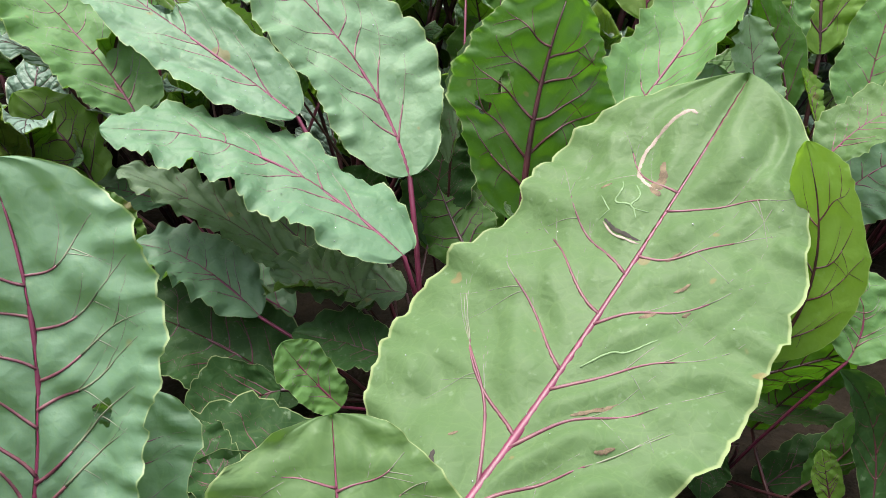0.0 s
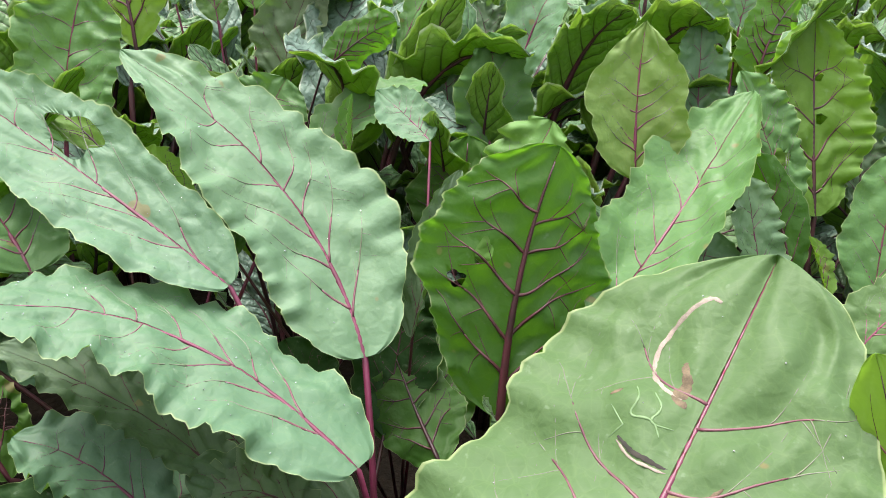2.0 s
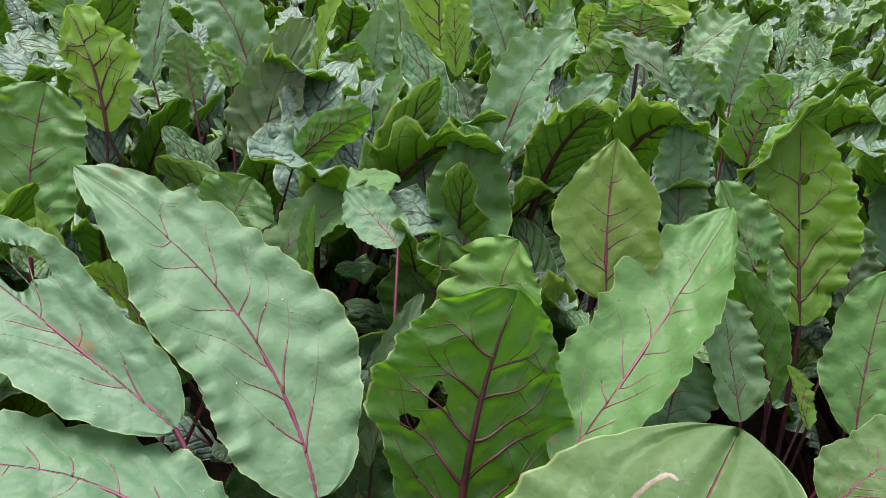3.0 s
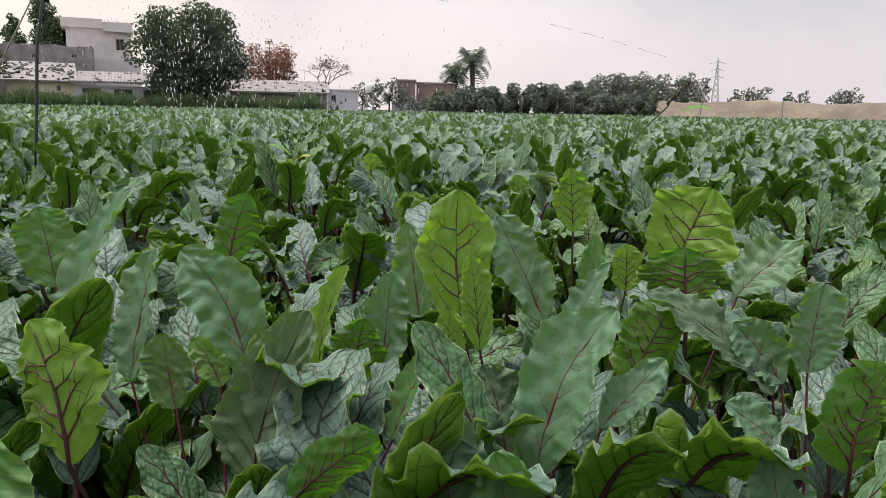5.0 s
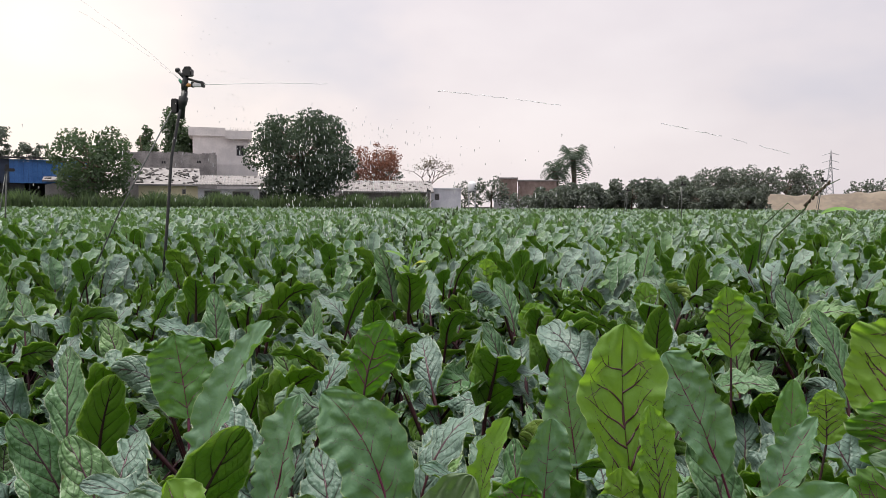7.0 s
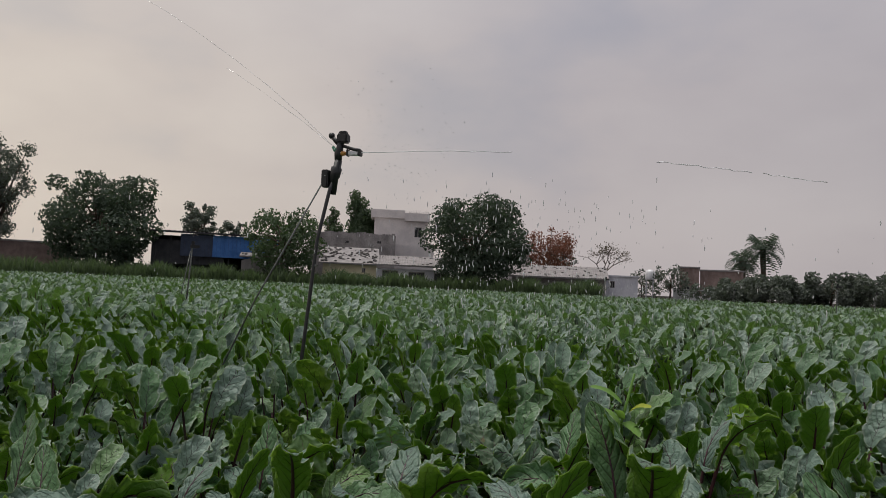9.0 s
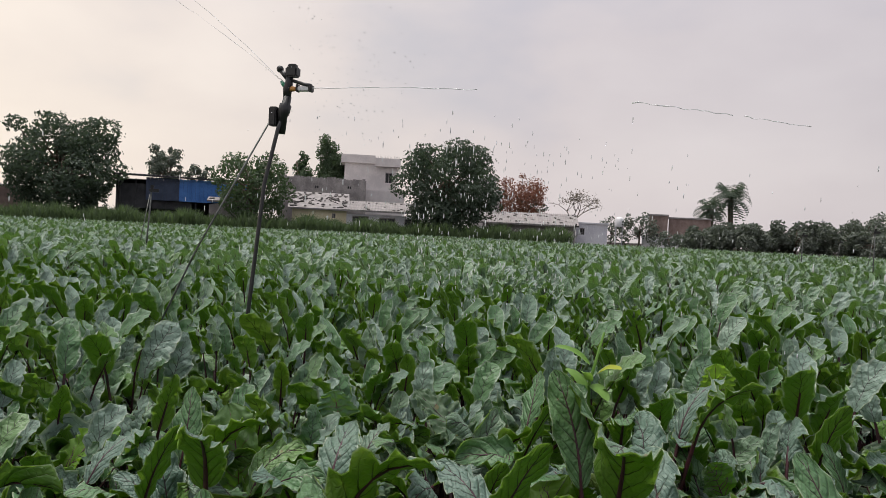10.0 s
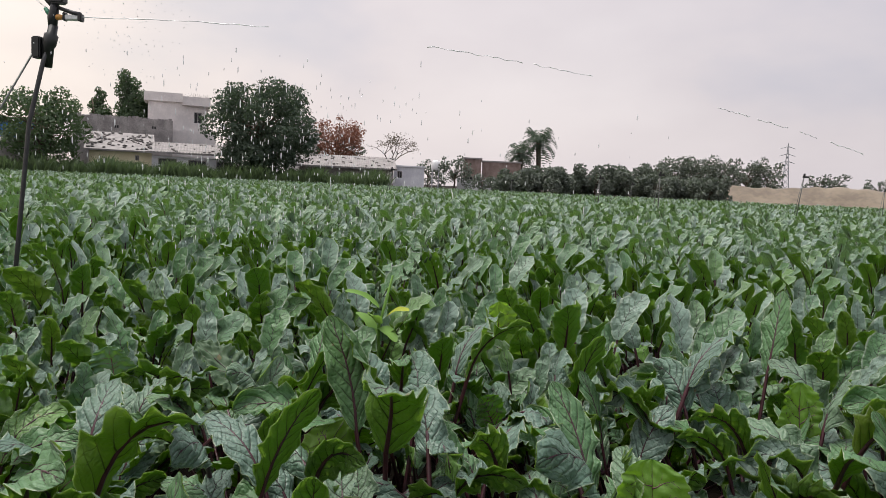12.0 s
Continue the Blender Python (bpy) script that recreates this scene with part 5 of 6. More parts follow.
def wall_with(ob, x0, x1, y0, y1, z1, mat, windows=(), name="wall", z0=0.0):
    """A block of masonry; each window (x, z, w, h) is a recess with its own frame and pane in the -y face."""
    xs = sorted({x0, x1, *[w[0] for w in windows], *[w[0] + w[2] for w in windows]})
    zs = sorted({z0, z1, *[w[1] for w in windows], *[w[1] + w[3] for w in windows]})
    nx, nz, seen = len(xs) - 1, len(zs) - 1, {}
    bm = bmesh.new()

    def at(i, k, y):
        if (i, k, y) not in seen:
            seen[i, k, y] = bm.verts.new((xs[i], y, zs[k]))
        return seen[i, k, y]

    def opening(i, k):
        mx, mz = (xs[i] + xs[i + 1]) / 2, (zs[k] + zs[k + 1]) / 2
        return any(w[0] < mx < w[0] + w[2] and w[1] < mz < w[1] + w[3] for w in windows)

    deep = y0 + 0.12
    for i in range(nx):
        for k in range(nz):
            y = deep if opening(i, k) else y0
            bm.faces.new((at(i, k, y), at(i + 1, k, y), at(i + 1, k + 1, y), at(i, k + 1, y)))
            bm.faces.new((at(i, k + 1, y1), at(i + 1, k + 1, y1), at(i + 1, k, y1), at(i, k, y1)))
            if opening(i, k):
                for di, dk, a, b in ((-1, 0, (i, k), (i, k + 1)), (1, 0, (i + 1, k), (i + 1, k + 1)), (0, -1, (i, k), (i + 1, k)), (0, 1, (i, k + 1), (i + 1, k + 1))):
                    if not (0 <= i + di < nx and 0 <= k + dk < nz and opening(i + di, k + dk)):
                        bm.faces.new((at(*a, y0), at(*b, y0), at(*b, deep), at(*a, deep)))
    for i in range(nx):
        for k in (0, nz):
            bm.faces.new((at(i, k, y0), at(i + 1, k, y0), at(i + 1, k, y1), at(i, k, y1)))
    for k in range(nz):
        for i in (0, nx):
            bm.faces.new((at(i, k, y0), at(i, k + 1, y0), at(i, k + 1, y1), at(i, k, y1)))
    bmesh.ops.recalc_face_normals(bm, faces=bm.faces)
    wall = part(name, bm, mat, ob)
    for x, z, w, h in windows:
        bm = bmesh.new()
        t = 0.07
        box(bm, x, x + t, y0 + 0.03, y0 + 0.11, z, z + h)
        box(bm, x + w - t, x + w, y0 + 0.03, y0 + 0.11, z, z + h)
        box(bm, x + t, x + w - t, y0 + 0.03, y0 + 0.11, z + h - t, z + h)
        box(bm, x + w / 2 - t / 2, x + w / 2 + t / 2, y0 + 0.03, y0 + 0.11, z, z + h - t)
        part("window_frame", bm, M_GREYWALL, wall)
        bm = bmesh.new()
        box(bm, x + t, x + w - t, y0 + 0.09, y0 + 0.115, z, z + h - t)
        part("pane", bm, M_PANE, wall)
    return wall


def slope_roof(ob, x0, x1, y0, y1, z_front, z_back, mat, thick=0.12, ribs=0, stones=0, seed=0, name="roof"):
    bm = bmesh.new()
    vs = [bm.verts.new(p) for p in ((x0, y0, z_front), (x1, y0, z_front), (x1, y1, z_back), (x0, y1, z_back), (x0, y0, z_front + thick), (x1, y0, z_front + thick), (x1, y1, z_back + thick), (x0, y1, z_back + thick))]
    for q in ((3, 2, 1, 0), (4, 5, 6, 7), (0, 1, 5, 4), (1, 2, 6, 5), (2, 3, 7, 6), (3, 0, 4, 7)):
        bm.faces.new([vs[i] for i in q])
    if ribs:
        bmesh.ops.delete(bm, geom=[list(bm.faces)[1]], context="FACES_ONLY")
        prev = None
        for i in range(ribs * 2 + 1):
            x, up = x0 + (x1 - x0) * i / (ribs * 2), 0.06 * (i % 2)
            pair = (vs[4], vs[7]) if i == 0 else (vs[5], vs[6]) if i == ribs * 2 else (bm.verts.new((x, y0, z_front + thick + up)), bm.verts.new((x, y1, z_back + thick + up)))
            if prev:
                bm.faces.new((prev[0], pair[0], pair[1], prev[1]))
            prev = pair
    roof = part(name, bm, mat, ob)
    r = random.Random(seed)
    for i in range(stones):
        x, q = r.uniform(x0 + 0.2, x1 - 0.2), r.uniform(0.05, 0.95)
        bm = bmesh.new()
        s = r.uniform(0.07, 0.16)
        bmesh.ops.create_icosphere(bm, subdivisions=1, radius=s)
        bmesh.ops.scale(bm, vec=(r.uniform(0.9, 1.6), 1, 0.6), verts=bm.verts)
        bmesh.ops.translate(bm, vec=(x, y0 + (y1 - y0) * q, z_front + (z_back - z_front) * q + thick + s * 0.4), verts=bm.verts)
        part("stone", bm, M_STONE, roof)
    return roof


def white_house():
    ob = thing("house", "pale plastered two-storey house with a flat parapet roof", "house", facing(spot(19.8, 81)))
    wall_with(ob, -3.8, 3.6, 0, 7, 4.6, M_PLASTER, [(1.2, 1.0, 1.0, 1.2)])
    upper = wall_with(ob, -3.2, 2.6, 0.4, 6.6, 7.2, M_PLASTER, [(1.35, 5.4, 0.8, 1.0)], "upper_wall", 4.6)
    bm = bmesh.new()
    box(bm, -3.6, 0.2, 0.15, 6.9, 7.2, 8.0)
    part("parapet", bm, M_PLASTER, ob)
    bm = bmesh.new()
    box(bm, 0.2, 3.0, -0.1, 6.9, 6.95, 7.75)
    part("balcony_parapet", bm, M_PLASTER, ob)
    r = random.Random(4)
    v, f = tubes([([(0.3 + 0.12 * i, 0.3, 7.75), (0.3 + 0.12 * i + r.uniform(-.1, .1), 0.3, 7.75 + r.uniform(.15, .4))], [0.02, 0.01], 4) for i in range(22)])
    part("rebar", mesh_of("rebar", v, f, M_GREYWALL), None, ob)
    return ob


def side_house():
    ob = thing("house", "narrow pale house with a balcony beside the big tree", "house", facing(spot(10.6, 80)))
    wall_with(ob, -1.5, 1.3, 0, 5, 4.3, M_PLASTER, [(-0.6, 2.6, 0.9, 1.1)])
    wall_with(ob, -1.2, 0.9, 0.5, 4.5, 6.3, M_PLASTER, [(-0.4, 4.7, 0.7, 1.0)], "upper_wall", 4.3)
    bm = bmesh.new()
    box(bm, -1.7, 1.5, -0.7, 0.0, 4.1, 4.35)
    box(bm, -1.7, 1.5, -0.7, -0.6, 4.35, 5.1)
    part("balcony", bm, M_PLASTER, ob)
    return ob


def grey_block():
    ob = thing("boundary_building", "long weathered grey flat-roofed building with small vents", "building", facing(spot(23.3, 77)))
    wall_with(ob, -5.0, 4.0, 0, 4, 5.2, M_GREYWALL, [(-4.2, 4.5, 0.5, 0.3), (-1.4, 4.3, 0.5, 0.3), (2.0, 4.4, 0.5, 0.3)])
    r = random.Random(2)
    bm = bmesh.new()
    for i in range(26):
        x = -4.9 + i * 0.34
        box(bm, x, x + 0.3, 0.05, 0.4, 5.2, 5.2 + r.uniform(0.04, 0.2))
    part("coping", bm, M_GREYWALL, ob)["kind"] = "stuff"
    return ob


def cream_house():
    ob = thing("house", "low cream-painted house with stones weighting its roof", "house", facing(spot(23.6, 71)))
    wall_with(ob, -2.9, 2.3, 0, 4, 2.2, M_CREAM, [(0.9, 1.55, 0.35, 0.4)])
    slope_roof(ob, -3.3, 2.6, -0.4, 4.2, 2.2, 3.7, M_ROOF, stones=120, seed=1)
    return ob


def blue_white_house():
    ob = thing("house", "whitewashed low house with dark windows and a ledge roof", "house", facing(spot(18.6, 71)))
    wall_with(ob, -4.0, 3.6, 0, 4, 2.0, M_WHITEWASH, [(-3.3, 1.35, 1.6, 0.5), (-0.7, 1.2, 1.6, 0.6), (-2.9, 0.3, 0.8, 0.8), (-1.0, 0.3, 0.8, 0.7), (1.8, 1.1, 1.3, 0.7)])
    slope_roof(ob, -4.3, 3.9, -0.7, 4.2, 2.2, 3.1, M_ROOF, ribs=30, stones=20, seed=3)
    return ob


def blue_shed():
    ob = thing("shed", "long shed with dark open bays and a blue sheet wall", "shed", facing(spot(34.0, 73)))
    bm = bmesh.new()
    box(bm, -6.0, -5.8, 0, 6, 0, 4.2)
    box(bm, -5.8, 5.8, 5.8, 6, 0, 4.2)
    box(bm, 5.8, 6.0, 0, 6, 0, 4.2)
    part("wall", bm, M_DARKSHED, ob)
    for i in range(6):
        bm = bmesh.new()
        box(bm, -5.7 + i * 1.35, -5.6 + i * 1.35, 0, 0.12, 0, 4.0)
        part("post", bm, M_DARKSHED, ob)
    for i in range(25):
        bm = bmesh.new()
        x = -3.4 + i * 0.37
        box(bm, x, x + 0.36, -0.06 - 0.03 * (i % 2), -0.03 - 0.03 * (i % 2), 2.3, 4.15)
        part("sheet", bm, M_BLUE if x > -0.7 else M_NAVY, ob)
    # added dark sheet behind the posts stands for the shade in the open bays
    bm = bmesh.new()
    box(bm, -5.8, 0.7, 0.3, 0.4, 1.6, 3.6)
    part("shade_sheet", bm, M_DARKSHED, ob)
    slope_roof(ob, -6.3, 6.3, -0.5, 6.3, 4.2, 4.5, M_DARKSHED, ribs=30)
    return ob


def gable_hut():
    ob = thing("hut", "small grey-beige hut with a sloping roof edge", "hut", facing(spot(30.4, 69)))
    bm = bmesh.new()
    vs = [bm.verts.new(p) for p in ((-2.1, 0, 0), (2.1, 0, 0), (2.1, 0, 3.0), (-2.1, 0, 2.1), (-2.1, 4, 0), (2.1, 4, 0), (2.1, 4, 3.0), (-2.1, 4, 2.1))]
    for q in ((0, 1, 2, 3), (5, 4, 7, 6), (1, 5, 6, 2), (4, 0, 3, 7), (3, 2, 6, 7)):
        bm.faces.new([vs[i] for i in q])
    part("wall", bm, M_ROOF, ob)
    bm = bmesh.new()
    box(bm, 0.2, 0.6, -0.03, 0.0, 1.6, 2.0)
    part("vent", bm, M_PANE, ob)
    slope_roof(ob, -2.3, 2.3, -0.2, 4.2, 2.35, 2.75, M_ROOF, stones=6, seed=8)
    return ob


def long_hut():
    ob = thing("hut", "long low hut with a corrugated roof weighted by stones", "hut", facing(spot(6.9, 74)))
    wall_with(ob, -5.2, 4.2, 0, 4, 1.9, M_GREYWALL, [(-3.5, 0.8, 0.8, 0.8), (1.0, 0.8, 0.8, 0.8)])
    slope_roof(ob, -5.6, 4.5, -0.6, 4.3, 1.8, 2.9, M_ROOF, ribs=44, stones=60, seed=5)
    return ob


def white_block():
    ob = thing("outbuilding", "small white plastered block with a flat roof", "building", facing(spot(2.4, 76)))
    wall_with(ob, -1.6, 1.6, 0, 3, 2.2, M_WHITEWASH, [(-1.2, 1.2, 0.5, 0.6)])
    bm = bmesh.new()
    box(bm, -1.7, 1.7, -0.12, 3.1, 2.2, 2.33)
    part("roof", bm, M_WHITEWASH, ob)
    return ob


def brick_house(bearing, far, wide, high, label, seed):
    ob = thing("house", label, "house", facing(spot(bearing, far)))
    wall_with(ob, -wide / 2, wide / 2, 0, 4, high, M_BRICKISH, [(-wide * 0.3, high * 0.25, 0.7, 0.9), (wide * 0.1, high * 0.25, 0.7, 0.9)])
    bm = bmesh.new()
    box(bm, -wide / 2 - 0.1, wide / 2 + 0.1, -0.1, 4.1, high, high + 0.14)
    part("roof", bm, M_ROOF, ob)
    wall_with(ob, -wide / 2 - 0.6, wide / 2 + 1.0, -1.6, -1.0, high * 0.4, M_WHITEWASH, [], "yard_wall")
    return ob


def water_tank(place):
    ob = thing("water_tank", "white plastic water tank on a post frame", "tank", Matrix.Translation(place))
    v, f = tubes([([(x, y, 0), (x, y, 2.4)], [0.05, 0.05], 6) for x in (-.35, .35) for y in (-.35, .35)])
    part("frame", mesh_of("frame", v, f, M_STEEL, smooth=False), None, ob)
    v, f = tube([(0, 0, 2.4), (0, 0, 2.5), (0, 0, 3.2), (0, 0, 3.4), (0, 0, 3.5)], [0.48, 0.5, 0.5, 0.36, 0.16], 16)
    part("tank", mesh_of("tank", v, f, M_CLEAR), None, ob)
    return ob


def end_wall():
    ob = thing("yard_wall", "weathered red-brown brick yard wall beside the dark tree", "wall", facing(spot(47.5, 79)))
    wall_with(ob, -7.0, 4.6, 0, 0.4, 2.9, M_BRICKISH)
    bm = bmesh.new()
    box(bm, -7.1, 4.7, -0.06, 0.46, 2.9, 3.05)
    part("coping", bm, M_GREYWALL, ob)
    return ob


end_wall()
white_house()
side_house()
grey_block()
cream_house()
blue_white_house()
blue_shed()
gable_hut()
long_hut()
white_block()
brick_house(-2.6, 82, 2.0, 3.4, "small brick house under the trees", 1)
brick_house(-4.9, 83, 4.4, 3.2, "flat-roofed brick house beside the palms", 2)
water_tank(spot(0.3, 80))

tree("tree", "tall airy tree at the end of the field", spot(49.0, 80), 14.0, 6.5, F_HAZED, 21, 18, 0.22, 0.20, 80, gaps=0.8)
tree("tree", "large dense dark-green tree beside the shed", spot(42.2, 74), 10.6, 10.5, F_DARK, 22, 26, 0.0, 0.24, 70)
tree("tree", "thin tree standing behind the shed", spot(35.4, 88), 9.6, 4.6, F_HAZED, 23, 12, 0.4, 0.26, 100, gaps=0.7)
tree("tree", "small thin tree behind the shed", spot(33.0, 90), 7.8, 3.6, F_HAZED, 24, 10, 0.45, 0.26, 100, gaps=0.7)
tree("tree", "round green tree before the blue shed", spot(29.0, 68), 7.6, 7.4, F_MID, 25, 20, 0.08, 0.22, 75)
tree("ashoka_tree", "slender column-shaped evergreen behind the wall", spot(25.4, 86), 9.8, 2.8, F_MID, 26, 11, 0.10, 0.22, 130, True)
tree("ashoka_tree", "broad column-shaped evergreen behind the wall", spot(23.3, 86), 11.8, 4.2, F_MID, 27, 12, 0.1, 0.22, 120, True)
tree("ashoka_tree", "column-shaped evergreen with a low shoulder", spot(22.2, 87), 8.8, 4.0, F_MID, 28, 9, 0.1, 0.22, 120, True)
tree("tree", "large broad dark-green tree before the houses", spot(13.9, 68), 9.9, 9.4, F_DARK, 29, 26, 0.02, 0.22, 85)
tree("flame_tree", "red-flowering tree behind the houses", spot(8.2, 84), 8.2, 7.0, F_RED, 30, 18, 0.25, 0.18, 60, gaps=0.6)
tree("tree", "green tree beside the red-flowering tree", spot(6.7, 86), 5.4, 3.6, F_HAZED, 31, 9, 0.2, 0.2, 70)
bare_tree(spot(3.9, 86), 7.8, 11.0, 5)
tree("tree", "low bush-like tree behind the white block", spot(0.9, 84), 3.9, 3.4, F_HAZED, 32, 9, 0.05, 0.2, 70)
tree("tree", "spreading tree beside the water tank", spot(-1.2, 80), 4.3, 4.0, F_HAZED, 33, 11, 0.15, 0.2, 70)
tree("tree", "dark shrub before the brick houses", spot(-3.4, 76), 2.3, 3.4, F_HAZED, 34, 9, 0.0, 0.18, 80)
palm(spot(-7.8, 90), 9.0, 3)
palm(spot(-6.4, 88), 7.0, 4)
rr = random.Random(77)
b = -6.4
while b > -21:
    w = rr.uniform(3.4, 6.2)
    tree("hedge_tree", "grey-green bush at the field's far edge, coloured pale for haze", spot(b, rr.uniform(76, 88)), rr.uniform(2.8, 4.4), w, F_HAZED, 200 + int(-b * 10), 15, 0.0, 0.24, 110)
    b -= w * 0.36
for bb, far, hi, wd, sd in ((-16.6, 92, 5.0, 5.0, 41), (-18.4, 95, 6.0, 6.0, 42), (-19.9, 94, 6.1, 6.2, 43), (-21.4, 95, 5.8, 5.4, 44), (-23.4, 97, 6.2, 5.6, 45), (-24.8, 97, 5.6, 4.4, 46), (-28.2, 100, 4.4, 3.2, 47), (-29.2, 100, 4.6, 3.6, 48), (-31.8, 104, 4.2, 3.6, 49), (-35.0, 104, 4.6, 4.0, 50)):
    tree("tree", "rounded green tree behind the earth bank", spot(bb, far), hi, wd, F_HAZED, sd, 11, 0.18, 0.22, 60)


def pylon(bearing, far, high):
    ob = thing("pylon", "distant steel lattice power pylon", "pylon", facing(spot(bearing, far)))
    t = []
    for x in (-1, 1):
        for y in (-1, 1):
            t.append(([(x * high * 0.09, y * high * 0.09, 0), (x * high * 0.02, y * high * 0.02, high * 0.72), (0, 0, high)], [0.22, 0.16, 0.1], 4))
    for i in range(9):
        z0, z1 = high * i / 10, high * (i + 1) / 10
        w0, w1 = high * (0.09 - 0.009 * i), high * (0.09 - 0.009 * (i + 1))
        for y in (-1, 1):
            t.append(([(-w0, y * w0, z0), (w1, y * w1, z1)], [0.1, 0.1], 4))
            t.append(([(w0, y * w0, z0), (-w1, y * w1, z1)], [0.1, 0.1], 4))
    v, f = tubes(t)
    part("mast", mesh_of("mast", v, f, M_STEEL, smooth=False), None, ob)
    for z in (0.66, 0.78, 0.90):
        v, f = tubes([([(-high * 0.14, 0, high * z), (0, 0, high * (z + 0.04)), (high * 0.14, 0, high * z)], [0.1, 0.14, 0.1], 4)])
        part("cross_arm", mesh_of("cross_arm", v, f, M_STEEL, smooth=False), None, ob)


pylon(-26.2, 300, 20)
pylon(-14.2, 420, 16)


def earth_bank():
    g = np.random.default_rng(9)
    n, verts, faces = 70, [], []
    for i in range(n + 1):
        b = -17.6 - 24 * i / n
        p = spot(b, 90, 0)
        h = (2.3 + 0.18 * math.sin(i * 0.23) + 0.06 * math.sin(i * 1.3) + 0.06 * g.random()) * min(1, i / 5)
        out = p.normalized()
        for d, z in ((-4.5, -0.1), (-2.6, 0.45 * h), (-0.8, 0.92 * h), (0.6, h), (3, 0.9 * h), (8, -0.1)):
            q = p + out * (d + g.uniform(-.3, .3))
            verts.append((q.x, q.y, z + SOIL_Z + (g.uniform(-.04, .04) if z > 0 else 0)))
    for i in range(n):
        for j in range(5):
            a = i * 6 + j
            faces.append((a, a + 1, a + 7, a + 6))
    ob = new("earth_bank", mesh_of("earth_bank", verts, faces, M_EARTH))
    return tagged(ob, "bare brown earth bank behind the field", "bank", kind="structure")


earth_bank()
fence_post = thing("marker_post", "short white marker post before the bank", "post", Matrix.Translation(spot(-18.3, 84)))
v, f = tube([(0, 0, 0), (0, 0, 2.2)], [0.12, 0.12], 8)
part("post", mesh_of("post", v, f, M_WHITEWASH), None, fence_post)


def reed_strip():
    """Tall grass and weeds along the far edge of the field, uncountable."""
    g = np.random.default_rng(17)
    V, F = [], []
    o = 0
    for i in range(24000):
        b = 50 - 46 * g.random() ** 0.8
        far = FIELD_END + 0.5 + 4.0 * g.random()
        p = spot(b, far, 0)
        clump = 0.88 + 0.22 * math.sin(b * 2.1) * math.sin(b * 0.77 + 1)
        h = g.uniform(0.9, 2.0) * clump
        lean, w = g.normal(0, 0.25, 2) * h, g.uniform(0.03, 0.075)
        a = g.uniform(0, 3.14)
        wx, wy = math.cos(a) * w, math.sin(a) * w
        V += [(p.x - wx, p.y - wy, SOIL_Z), (p.x + wx, p.y + wy, SOIL_Z), (p.x + lean[0] * .4 + wx, p.y + lean[1] * .4 + wy, SOIL_Z + h * 0.65), (p.x + lean[0] * .4 - wx, p.y + lean[1] * .4 - wy, SOIL_Z + h * 0.65), (p.x + lean[0], p.y + lean[1], SOIL_Z + h)]
        F += [(o, o + 1, o + 2, o + 3), (o + 3, o + 2, o + 4)]
        o += 5
    ob = new("reeds", mesh_of("reeds", V, F, F_REED, smooth=False))
    return tagged(ob, "tall green grass and weeds at the field's end", "grass", kind="stuff")


reed_strip()


# ---- sprinklers ----
def ball(bm, x, y, z, r, sx=1.0, sy=1.0, sz=1.0):
    vs = bmesh.ops.create_uvsphere(bm, u_segments=12, v_segments=8, radius=r)["verts"]
    bmesh.ops.scale(bm, vec=(sx, sy, sz), verts=vs)
    bmesh.ops.translate(bm, vec=(x, y, z), verts=vs)


def piece(name, points, radii, mat, parent, sides=12, label=""):
    v, f = tube(points, radii, sides)
    return part(name, mesh_of(name, v, f, mat), None, parent, label)


